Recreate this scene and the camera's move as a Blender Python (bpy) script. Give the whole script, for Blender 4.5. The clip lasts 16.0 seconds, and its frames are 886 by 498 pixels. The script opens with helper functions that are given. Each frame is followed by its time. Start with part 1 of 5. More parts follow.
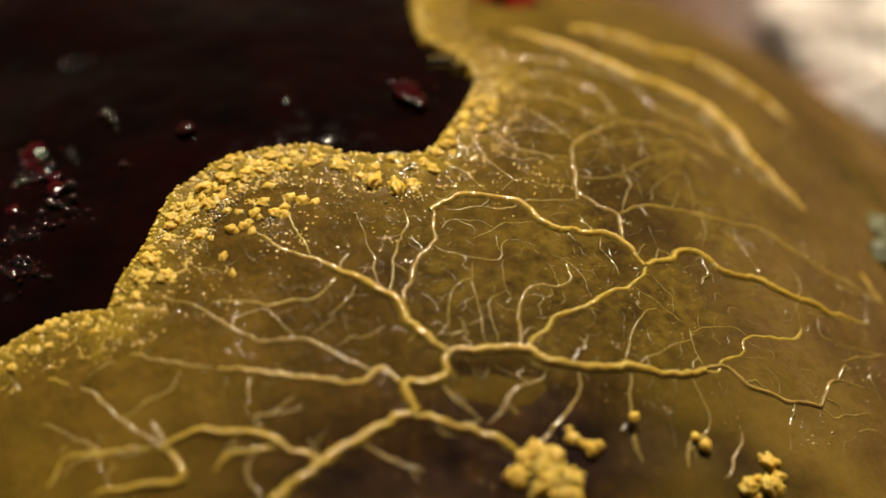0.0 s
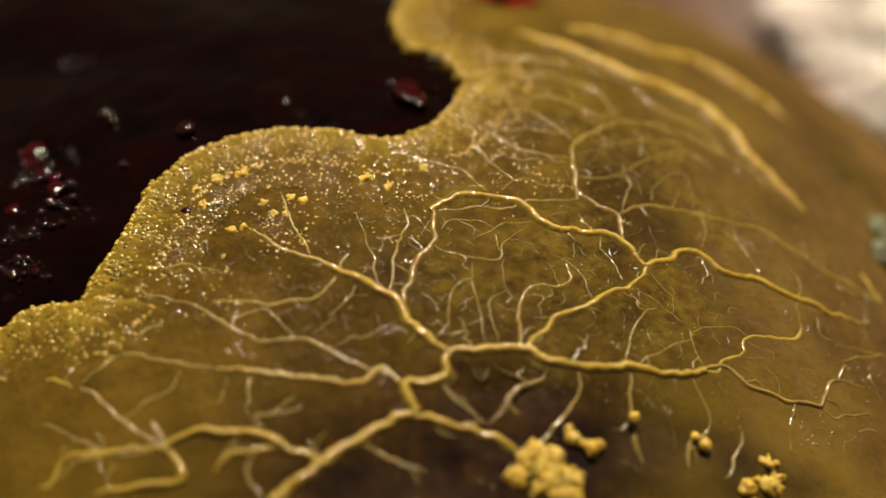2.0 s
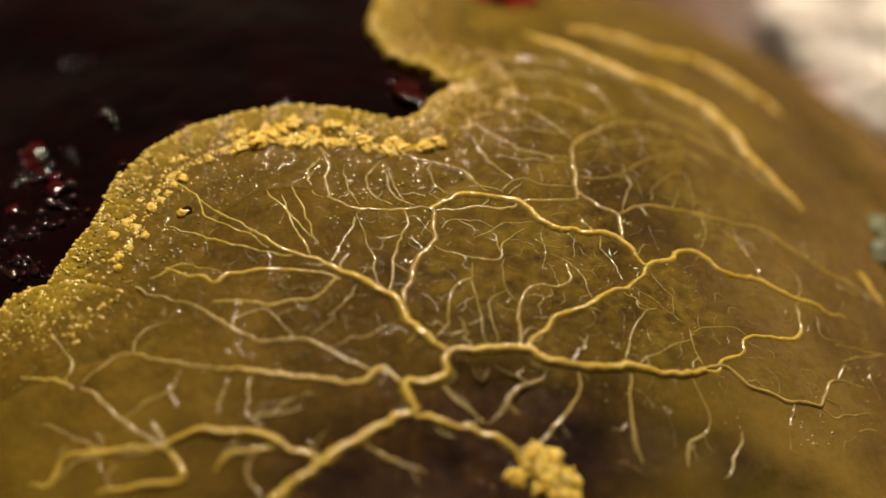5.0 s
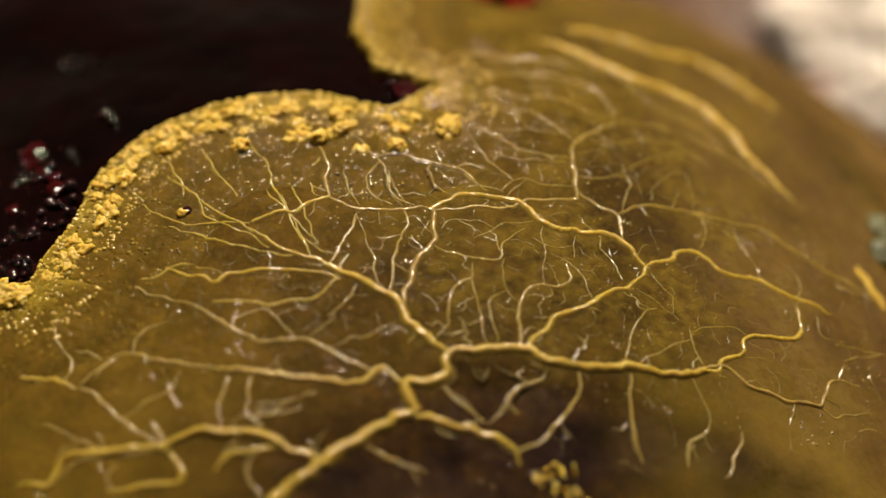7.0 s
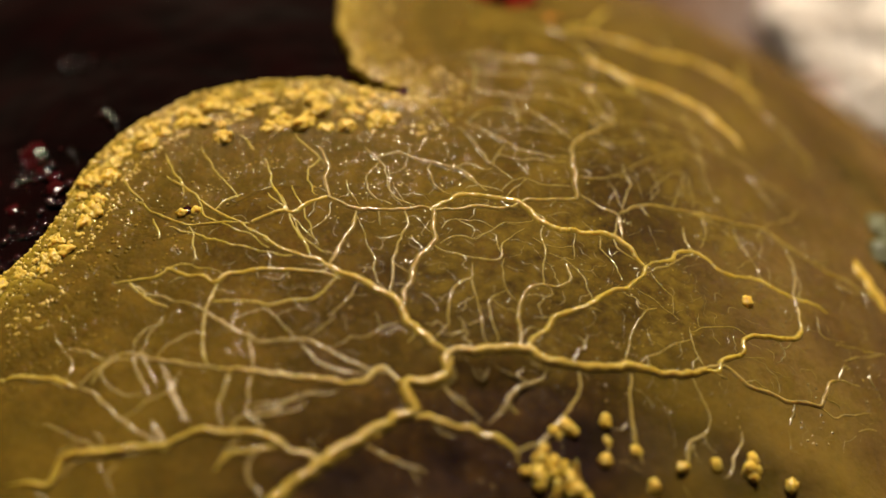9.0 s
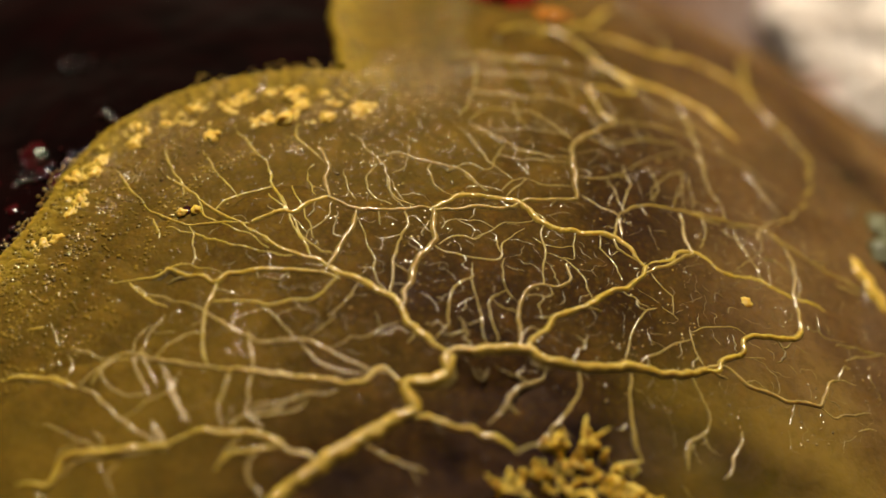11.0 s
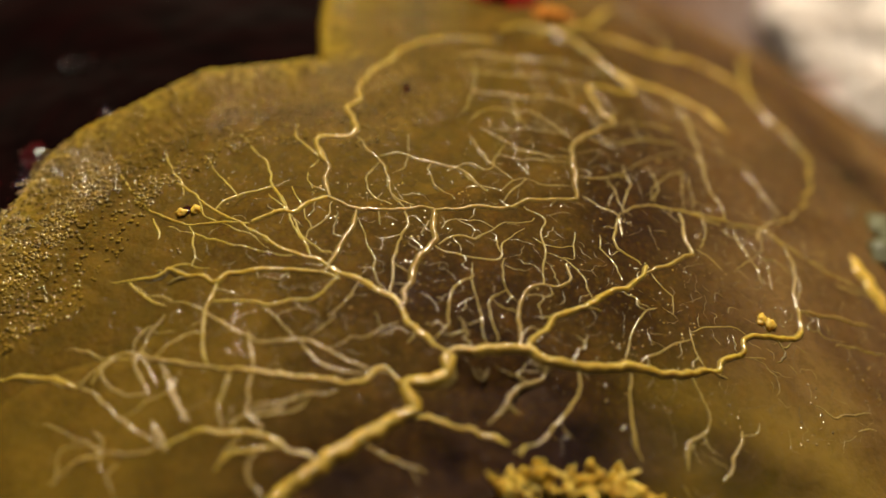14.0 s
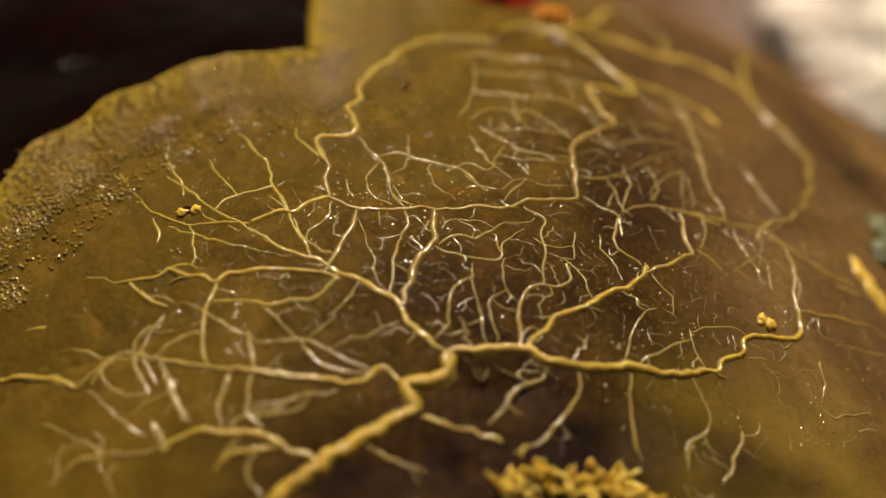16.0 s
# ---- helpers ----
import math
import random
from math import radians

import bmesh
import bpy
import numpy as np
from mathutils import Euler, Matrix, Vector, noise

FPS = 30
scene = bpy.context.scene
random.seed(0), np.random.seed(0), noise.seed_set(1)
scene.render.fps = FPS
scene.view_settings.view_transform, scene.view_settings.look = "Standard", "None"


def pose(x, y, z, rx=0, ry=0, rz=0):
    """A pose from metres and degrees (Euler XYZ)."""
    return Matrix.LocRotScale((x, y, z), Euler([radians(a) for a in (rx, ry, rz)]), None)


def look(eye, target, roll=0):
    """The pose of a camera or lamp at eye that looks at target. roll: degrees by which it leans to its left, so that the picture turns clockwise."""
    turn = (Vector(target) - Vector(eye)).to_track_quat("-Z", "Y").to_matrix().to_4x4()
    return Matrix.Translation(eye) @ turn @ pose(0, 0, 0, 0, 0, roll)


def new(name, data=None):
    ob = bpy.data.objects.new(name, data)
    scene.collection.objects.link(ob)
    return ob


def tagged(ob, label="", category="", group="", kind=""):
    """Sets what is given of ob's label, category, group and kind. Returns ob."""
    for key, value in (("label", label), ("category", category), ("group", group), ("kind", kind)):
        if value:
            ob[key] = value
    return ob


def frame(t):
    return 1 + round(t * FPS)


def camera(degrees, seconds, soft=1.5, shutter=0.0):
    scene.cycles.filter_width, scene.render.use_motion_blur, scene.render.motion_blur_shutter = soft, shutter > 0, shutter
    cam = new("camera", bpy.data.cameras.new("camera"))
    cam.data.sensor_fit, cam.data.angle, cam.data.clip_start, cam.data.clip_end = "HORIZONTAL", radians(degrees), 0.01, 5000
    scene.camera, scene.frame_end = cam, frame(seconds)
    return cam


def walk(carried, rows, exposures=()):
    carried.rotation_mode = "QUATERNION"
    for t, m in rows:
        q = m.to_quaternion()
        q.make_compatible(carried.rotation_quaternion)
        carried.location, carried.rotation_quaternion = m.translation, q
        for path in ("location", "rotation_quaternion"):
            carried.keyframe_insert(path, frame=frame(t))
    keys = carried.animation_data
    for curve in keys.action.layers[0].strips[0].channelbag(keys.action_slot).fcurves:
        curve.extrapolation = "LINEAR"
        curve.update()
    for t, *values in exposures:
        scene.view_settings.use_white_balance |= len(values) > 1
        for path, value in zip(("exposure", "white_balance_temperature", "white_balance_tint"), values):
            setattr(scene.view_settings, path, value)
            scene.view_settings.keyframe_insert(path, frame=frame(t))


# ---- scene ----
# A yellow slime mould creeping over a dark, wet, rotting fruit, seen from a hand's width away. Lengths on the skin are in millimetres.
MM = 0.001
FRUIT = Vector((-0.0039, -0.0017, 0.0343))
R = 52.7

# ---- camera ----
EYE = Vector((0.0027, -0.10461, 0.16472))
cam = camera(20.0, 16.0, soft=1.55)
VIEW = pose(EYE.x, EYE.y, EYE.z, 50.0, 0, 0)
walk(cam, [(0.0, VIEW), (16.0, VIEW)])
cam.data.dof.use_dof = True
cam.data.dof.focus_distance = 0.1236
cam.data.dof.aperture_fstop = 15.5
cam.data.dof.aperture_blades = 0
scene.view_settings.exposure = 0.96

# ---- light ----
SUN_FROM = Vector((0.08, 0.44, 0.9)).normalized()
sun = new("sun", bpy.data.lights.new("sun", "SUN"))
sun.data.energy = 5.0
sun.data.angle = radians(13.0)
sun.data.color = (1.0, 0.835, 0.63)
sun.matrix_basis = look(SUN_FROM, (0, 0, 0))
world = bpy.data.worlds.new("dim_room")
scene.world = world
world.use_nodes = True
world.node_tree.nodes["Background"].inputs["Color"].default_value = (1.0, 0.72, 0.48, 1)
world.node_tree.nodes["Background"].inputs["Strength"].default_value = 0.038


# ---- materials ----
class Mat:
    """A node material in the making: a Principled shader and short ways to its textures."""

    def __init__(self, name):
        self.mat = bpy.data.materials.new(name)
        self.mat.use_nodes = True
        self.nodes = self.mat.node_tree.nodes
        self.links = self.mat.node_tree.links
        self.bsdf = self.nodes["Principled BSDF"]
        self.coord = self.nodes.new("ShaderNodeTexCoord").outputs["Object"]

    def put(self, **values):
        for key, value in values.items():
            self.bsdf.inputs[key.replace("_", " ")].default_value = value
        return self

    def noise(self, scale, detail=4.0, rough=0.55, distort=0.0):
        n = self.nodes.new("ShaderNodeTexNoise")
        n.inputs["Scale"].default_value, n.inputs["Detail"].default_value = scale, detail
        n.inputs["Roughness"].default_value, n.inputs["Distortion"].default_value = rough, distort
        self.links.new(self.coord, n.inputs["Vector"])
        return n.outputs["Fac"]

    def cells(self, scale, feature="F1", smooth=0.0):
        n = self.nodes.new("ShaderNodeTexVoronoi")
        n.feature = feature
        n.inputs["Scale"].default_value = scale
        if feature == "SMOOTH_F1":
            n.inputs["Smoothness"].default_value = smooth
        self.links.new(self.coord, n.inputs["Vector"])
        return n.outputs["Distance"]

    def ramp(self, source, *stops):
        n = self.nodes.new("ShaderNodeValToRGB")
        e = n.color_ramp.elements
        while len(e) < len(stops):
            e.new(0.5)
        for el, (at, colour) in zip(e, stops):
            el.position = at
            el.color = (*colour, 1) if isinstance(colour, tuple) else (colour, colour, colour, 1)
        self.links.new(source, n.inputs["Fac"])
        return n.outputs["Color"]

    def mix(self, factor, a, b, how="MIX"):
        n = self.nodes.new("ShaderNodeMix")
        n.data_type, n.blend_type = "RGBA", how
        for slot, value in ((n.inputs[0], factor), (n.inputs[6], a), (n.inputs[7], b)):
            if isinstance(value, bpy.types.NodeSocket):
                self.links.new(value, slot)
            elif isinstance(value, tuple):
                slot.default_value = (*value, 1)
            else:
                slot.default_value = value
        return n.outputs[2]

    def maths(self, how, a, b):
        n = self.nodes.new("ShaderNodeMath")
        n.operation = how
        for slot, value in zip(n.inputs, (a, b)):
            if isinstance(value, bpy.types.NodeSocket):
                self.links.new(value, slot)
            else:
                slot.default_value = value
        return n.outputs[0]

    def field(self, name):
        n = self.nodes.new("ShaderNodeAttribute")
        n.attribute_name = name
        return n.outputs["Fac"]

    def chance(self):
        return self.nodes.new("ShaderNodeObjectInfo").outputs["Random"]

    def bump(self, *layers):
        """layers: (height, metres, strength), coarse to fine."""
        last = None
        for height, depth, strength in layers:
            n = self.nodes.new("ShaderNodeBump")
            n.inputs["Distance"].default_value, n.inputs["Strength"].default_value = depth, strength
            self.links.new(height, n.inputs["Height"])
            if last:
                self.links.new(last, n.inputs["Normal"])
            last = n.outputs["Normal"]
        self.links.new(last, self.bsdf.inputs["Normal"])
        return self

    def wet(self, *layers):
        """The relief of the wet coat alone."""
        under = self.bsdf.inputs["Normal"].links[0].from_socket
        self.bump(*layers)
        self.links.new(self.bsdf.inputs["Normal"].links[0].from_socket, self.bsdf.inputs["Coat Normal"])
        self.links.new(under, self.bsdf.inputs["Normal"])
        return self

    def feed(self, slot, source):
        self.links.new(source, self.bsdf.inputs[slot])
        return self


def slime_skin():
    m = Mat("slime_skin")
    olive = m.ramp(m.noise(420, 6, 0.6), (0.30, (0.031, 0.018, 0.0025)), (0.50, (0.0535, 0.0313, 0.0042)), (0.72, (0.088, 0.0515, 0.007)))
    brown = m.ramp(m.noise(260, 7, 0.65, 0.6), (0.30, (0.009, 0.0042, 0.0014)), (0.55, (0.0185, 0.0091, 0.0026)), (0.75, (0.037, 0.0192, 0.004)))
    colour = m.mix(m.field("thin"), olive, brown)
    specks = m.ramp(m.cells(2600), (0.0, 1.0), (0.42, 0.0))
    colour = m.mix(m.maths("MULTIPLY", specks, 0.15), colour, (0.179, 0.101, 0.00567))
    colour = m.mix(m.field("tan"), colour, m.ramp(m.noise(95, 7, 0.6, 0.5), (0.32, (0.034, 0.0175, 0.009)), (0.5, (0.072, 0.041, 0.015)), (0.7, (0.118, 0.072, 0.025))))
    ruddy = m.ramp(m.noise(650, 5, 0.65, 0.4), (0.5, 0.0), (0.72, 0.45))
    colour = m.mix(ruddy, colour, (0.0718, 0.0326, 0.00465))
    flesh = m.ramp(m.noise(330, 6, 0.65, 0.7), (0.34, (0.0035, 0.0016, 0.0013)), (0.55, (0.0135, 0.0068, 0.0052)), (0.75, (0.035, 0.019, 0.0095)))
    colour = m.mix(m.field("bare"), colour, flesh)
    mottle = m.ramp(m.noise(1500, 4, 0.7, 0.4), (0.36, 0.45), (0.52, 0.0))
    colour = m.mix(mottle, colour, m.mix(1.0, colour, (0.42, 0.40, 0.42), "MULTIPLY"))
    m.feed("Base Color", m.mix(m.field("rim"), colour, (0.179, 0.126, 0.0135)))
    m.put(IOR=1.33, Roughness=0.7, Specular_IOR_Level=0.04, Subsurface_Weight=0.4, Subsurface_Radius=(1.0, 0.6, 0.1), Subsurface_Scale=0.0008)
    m.put(Coat_Roughness=0.1, Coat_IOR=1.5)
    damp = m.maths("ADD", m.maths("MULTIPLY", m.field("wet"), 0.08), 0.02)
    damp = m.maths("MULTIPLY", damp, m.ramp(m.noise(2400, 2), (0.49, 0.0), (0.56, 1.0)))
    m.feed("Coat Weight", m.maths("MULTIPLY", damp, m.ramp(m.noise(330, 4, 0.6), (0.42, 0.0), (0.6, 1.0))))
    m.bump((m.noise(420, 3), 0.0003, 0.3), (m.noise(1300, 3, 0.6), 0.00012, 0.45), (m.noise(2600, 2, 0.5), 0.00006, 0.4))
    m.wet((m.noise(2600, 1, 0.5), 0.00016, 1.0))
    return m.mat


def young_skin():
    m = Mat("young_film_skin")
    m.feed("Base Color", m.ramp(m.noise(420, 6, 0.6), (0.30, (0.115, 0.077, 0.011)), (0.70, (0.19, 0.13, 0.019))))
    m.put(IOR=1.33, Roughness=0.7, Specular_IOR_Level=0.03)
    m.feed("Alpha", m.maths("MULTIPLY", m.maths("MULTIPLY", m.field("cover"), 0.5), m.ramp(m.noise(1300, 6, 0.7), (0.36, 0.15), (0.62, 1.0))))
    m.bump((m.noise(1300, 3, 0.6), 0.00012, 0.4))
    return m.mat


def vein_skin(name, low, mid, high, coat, gloss):
    """A vein: full colour along its crest, running out into the film's olive at its sides."""
    m = Mat(name)
    crest = m.ramp(m.noise(700, 5, 0.6), (0.28, low), (0.52, mid), (0.75, high))
    crest = m.mix(m.maths("MULTIPLY", m.chance(), 0.35), crest, (0.21, 0.155, 0.022))
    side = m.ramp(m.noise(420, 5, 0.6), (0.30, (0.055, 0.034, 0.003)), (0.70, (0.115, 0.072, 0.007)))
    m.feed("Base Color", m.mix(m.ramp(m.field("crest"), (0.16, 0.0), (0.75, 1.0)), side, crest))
    m.put(IOR=1.4, Roughness=0.5, Specular_IOR_Level=0.25, Coat_Roughness=gloss, Coat_IOR=1.85, Subsurface_Weight=0.6, Subsurface_Radius=(1.0, 0.7, 0.15), Subsurface_Scale=0.0008)
    m.feed("Coat Weight", m.maths("MULTIPLY", m.ramp(m.noise(3000, 3, 0.6), (0.47, 0.0), (0.54, 1.0)), coat))
    m.bump((m.noise(900, 3, 0.55), 0.00016, 0.6), (m.noise(3600, 3, 0.6), 0.00008, 0.8))
    m.wet((m.noise(1600, 2, 0.5), 0.0001, 1.0), (m.noise(4500, 2, 0.5), 0.00005, 1.0))
    return m.mat


def dew_skin():
    m = Mat("dew_skin")
    m.feed("Base Color", m.ramp(m.noise(420, 6, 0.6), (0.30, (0.0295, 0.0178, 0.0016)), (0.50, (0.11, 0.07, 0.0055)), (0.72, (0.17, 0.11, 0.009))))
    m.put(IOR=1.33, Roughness=0.6, Specular_IOR_Level=0.05, Coat_Weight=1.0, Coat_Roughness=0.1, Coat_IOR=1.85)
    m.bump((m.noise(2600, 2), 0.00005, 0.5))
    return m.mat


def grit_skin():
    m = Mat("grit_skin")
    m.feed("Base Color", m.ramp(m.noise(500, 5, 0.6), (0.3, (0.2, 0.132, 0.012)), (0.55, (0.31, 0.212, 0.02)), (0.75, (0.41, 0.3, 0.036))))
    m.put(IOR=1.4, Roughness=0.3, Coat_Weight=1.0, Coat_Roughness=0.04, Coat_IOR=1.5)
    m.bump((m.noise(3000, 2, 0.5), 0.00003, 0.5))
    return m.mat


def crust_skin():
    m = Mat("crust_skin")
    m.feed("Base Color", m.ramp(m.noise(1300, 3, 0.6), (0.36, (0.052, 0.032, 0.003)), (0.52, (0.09, 0.056, 0.0055)), (0.68, (0.2, 0.127, 0.013))))
    m.put(IOR=1.36, Roughness=0.5, Specular_IOR_Level=0.2, Coat_Weight=1.0, Coat_Roughness=0.1, Coat_IOR=1.7, Subsurface_Weight=0.5, Subsurface_Radius=(1.0, 0.7, 0.2), Subsurface_Scale=0.0003)
    m.bump((m.noise(4000, 2, 0.5), 0.00004, 0.6))
    return m.mat


def granule_skin():
    m = Mat("granule_skin")
    gold = m.ramp(m.noise(900, 4, 0.6), (0.3, (0.27, 0.185, 0.022)), (0.55, (0.35, 0.25, 0.04)), (0.75, (0.42, 0.32, 0.075)))
    m.feed("Base Color", m.mix(m.maths("MULTIPLY", m.chance(), 0.35), gold, (0.331, 0.202, 0.0218)))
    m.put(IOR=1.4, Roughness=0.5, Specular_IOR_Level=0.25, Coat_Weight=0.1, Coat_Roughness=0.2, Subsurface_Weight=0.85, Subsurface_Radius=(1.0, 0.75, 0.25), Subsurface_Scale=0.0006)
    m.bump((m.noise(2600, 4, 0.6), 0.0001, 0.6))
    return m.mat


def wet_flesh(name, dark, light, relief=0.5, ior=1.34):
    m = Mat(name)
    m.feed("Base Color", m.ramp(m.noise(150, 7, 0.65, 0.8), (0.35, dark), (0.75, light)))
    m.feed("Roughness", m.ramp(m.noise(700, 4), (0.35, 0.05), (0.7, 0.12)))
    m.put(IOR=ior)
    m.bump((m.noise(120, 2), 0.0006, relief * 0.35), (m.noise(900, 2), 0.00008, relief * 0.4))
    return m.mat


def rough_stuff(name, stops, scale, depth, roughness=0.8):
    m = Mat(name)
    m.feed("Base Color", m.ramp(m.noise(scale, 8, 0.65, 0.5), *stops))
    m.put(Roughness=roughness)
    m.bump((m.noise(scale * 1.7, 6, 0.65), depth, 0.8), (m.noise(scale * 9, 4), depth * 0.2, 0.6))
    return m.mat


SLIME, GRANULE, GRIT, DEW, CRUSTY, YOUNG = slime_skin(), granule_skin(), grit_skin(), dew_skin(), crust_skin(), young_skin()
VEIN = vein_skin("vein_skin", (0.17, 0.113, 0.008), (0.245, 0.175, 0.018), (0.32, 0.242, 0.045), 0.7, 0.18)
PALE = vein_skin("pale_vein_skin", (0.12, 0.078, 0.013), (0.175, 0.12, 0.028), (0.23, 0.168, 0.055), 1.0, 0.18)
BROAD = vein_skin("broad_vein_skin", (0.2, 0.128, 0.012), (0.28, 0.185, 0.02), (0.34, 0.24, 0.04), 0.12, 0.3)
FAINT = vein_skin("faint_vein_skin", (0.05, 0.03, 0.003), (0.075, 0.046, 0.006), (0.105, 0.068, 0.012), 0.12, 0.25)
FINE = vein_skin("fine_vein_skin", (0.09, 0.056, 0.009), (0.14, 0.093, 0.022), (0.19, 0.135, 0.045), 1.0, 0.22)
FLESH = wet_flesh("wet_dark_flesh", (0.0006, 0.0001, 0.00012), (0.0045, 0.0002, 0.0003), 0.8)
JUICE = wet_flesh("dark_juice", (0.007, 0.0007, 0.0007), (0.021, 0.0021, 0.0021), 0.1, 1.6)
RED = wet_flesh("red_flesh", (0.006, 0.0003, 0.0004), (0.042, 0.002, 0.003), 1.2)
BERRY = wet_flesh("red_berry_skin", (0.12, 0.006, 0.004), (0.26, 0.015, 0.008), 0.4)
ORANGE = wet_flesh("orange_pulp", (0.2365, 0.08256, 0.0129), (0.3096, 0.1404, 0.0258), 0.6)
SOIL = rough_stuff("leaf_litter", ((0.3, (0.0301, 0.01734, 0.01032)), (0.55, (0.0688, 0.04128, 0.02365)), (0.8, (0.129, 0.08669, 0.0516))), 60, 0.002)
CLOD = rough_stuff("pale_clod", ((0.3, (0.14, 0.085, 0.055)), (0.55, (0.24, 0.155, 0.105)), (0.8, (0.34, 0.24, 0.17))), 60, 0.002)
ROT = rough_stuff("brown_rot", ((0.3, (0.04, 0.018, 0.013)), (0.55, (0.08, 0.04, 0.022)), (0.78, (0.13, 0.075, 0.035))), 120, 0.001, 0.5)
MOULD = rough_stuff("white_mould", ((0.3, (0.45, 0.41, 0.37)), (0.6, (0.56, 0.52, 0.48)), (0.9, (0.64, 0.61, 0.58))), 500, 0.0005, 0.85)
MOULD.node_tree.nodes["Principled BSDF"].inputs["Subsurface Weight"].default_value = 1.0
MOULD.node_tree.nodes["Principled BSDF"].inputs["Subsurface Radius"].default_value = (1.0, 0.95, 0.9)
MOULD.node_tree.nodes["Principled BSDF"].inputs["Subsurface Scale"].default_value = 0.003
PINK = rough_stuff("pink_mould", ((0.3, (0.341, 0.186, 0.1674)), (0.6, (0.434, 0.31, 0.279)), (0.9, (0.496, 0.4092, 0.3844))), 400, 0.0005, 0.7)
MOSS = rough_stuff("green_film", ((0.3, (0.0215, 0.0289, 0.00516)), (0.6, (0.0516, 0.05366, 0.0086)), (0.85, (0.129, 0.09082, 0.0129))), 300, 0.0005, 0.5)


# ---- the fruit's skin as a curved plan ----
UP = Vector((0.124537, -0.169201, 0.977682)).normalized()
EAST = (Vector((1, 0, 0)) - UP * UP.x).normalized()
NORTH = UP.cross(EAST)


def smooth(a, b, x):
    t = min(1.0, max(0.0, (x - a) / (b - a)))
    return t * t * (3 - 2 * t)


def normal(p, q):
    s = math.hypot(p, q)
    if s < 1e-9:
        return UP.copy()
    return UP * math.cos(s / R) + (EAST * p + NORTH * q) / s * math.sin(s / R)


def skin(p, q, h=0.0):
    """The point h above the fruit's skin, p to the east and q to the north of its middle."""
    return FRUIT + normal(p, q) * ((R + h) * MM)


def wave(p, q, size, seed=0.0):
    return noise.noise((p / size + seed, q / size - seed, seed * 1.7))


def mesh_of(name, verts, faces, material, flat=False):
    me = bpy.data.meshes.new(name)
    me.from_pydata([tuple(v) for v in verts], [], faces)
    me.materials.append(material)
    me.polygons.foreach_set("use_smooth", [not flat] * len(me.polygons))
    me.update()
    return me


def part(name, me, parent=None, label="", kind=""):
    ob = new(name, me)
    ob.parent = parent
    return tagged(ob, label, kind=kind)


def grid_faces(nu, nv):
    return [(j * nu + i, j * nu + i + 1, (j + 1) * nu + i + 1, (j + 1) * nu + i) for j in range(nv - 1) for i in range(nu - 1)]


MOVES = []

# ---- the front of the mould, by time ----
FRONTS = {}


def front(t, lobe, points):
    FRONTS[t, lobe] = [Vector(p) for p in points]


front(0, "low", ((-24.7, -6.7), (-22.5, -5.6), (-21.4, -4.8), (-19.7, -4.0), (-18.1, -3.4), (-16.2, -3.4)))
front(0, "main", ((-16.2, -3.4), (-15.9, -2.0), (-14.7, 0.3), (-14.1, 2.5), (-13.6, 3.7), (-12.2, 5.0), (-10.9, 6.1), (-8.6, 6.7), (-6.4, 6.9), (-5.2, 6.3), (-3.5, 6.1), (-1.1, 6.4), (-0.2, 7.7), (0.9, 10.2), (1.9, 13.1)))
front(0, "high", ((1.9, 13.1), (0.8, 15.4), (-0.9, 16.7), (-1.3, 18.7), (-1.4, 22.0), (-1.3, 26.1), (0.1, 37.2)))
front(3.5, "low", ((-25.0, -4.3), (-23.3, -3.7), (-21.6, -3.0), (-20.4, -2.3), (-19.4, -2.1), (-18.6, -2.1)))
front(3.5, "main", ((-18.6, -2.1), (-18.2, -1.0), (-17.2, 0.7), (-16.3, 2.8), (-15.9, 4.5), (-14.1, 6.8), (-11.8, 8.3), (-9.0, 9.0), (-6.4, 9.2), (-4.1, 8.6), (-1.4, 8.7), (-0.3, 10.3), (0.6, 12.3)))
front(3.5, "high", ((0.6, 12.3), (-0.4, 14.7), (-2.3, 15.0), (-3.2, 17.8), (-3.3, 19.6), (-2.8, 21.7), (-2.4, 25.9), (-1.6, 35.4)))
front(7, "low", ((-26.5, -2.6), (-24.1, -1.8), (-21.8, -1.1), (-20.4, -1.0)))
front(7, "main", ((-20.4, -1.0), (-19.9, 0.3), (-18.4, 2.6), (-18.0, 4.8), (-16.8, 6.9), (-14.9, 8.9), (-11.7, 10.5), (-9.1, 11.1), (-5.8, 11.2), (-4.2, 10.4), (-2.4, 10.1), (-0.8, 12.0)))
front(7, "high", ((-0.8, 12.0), (-1.6, 13.0), (-3.4, 13.4), (-3.8, 15.1), (-4.7, 17.6), (-4.5, 21.5), (-4.0, 25.6), (-3.0, 34.6)))
front(9, "low", ((-28.1, -1.1), (-25.6, -0.3), (-23.7, -0.1), (-21.9, -0.2)))
front(9, "main", ((-21.9, -0.2), (-20.8, 0.7), (-19.3, 3.0), (-18.9, 4.9), (-18.0, 6.9), (-16.1, 9.3), (-12.9, 11.5), (-9.7, 12.4), (-5.6, 12.5), (-4.1, 11.7), (-2.3, 11.3)))
front(9, "high", ((-2.3, 11.3), (-3.8, 12.4), (-4.7, 13.6), (-4.9, 15.4), (-5.6, 18.0), (-5.5, 21.6), (-5.2, 25.6), (-4.5, 34.2)))
front(12.5, "low", ((-29.9, 0.4), (-26.8, 1.2), (-24.6, 1.5), (-22.8, 1.7)))
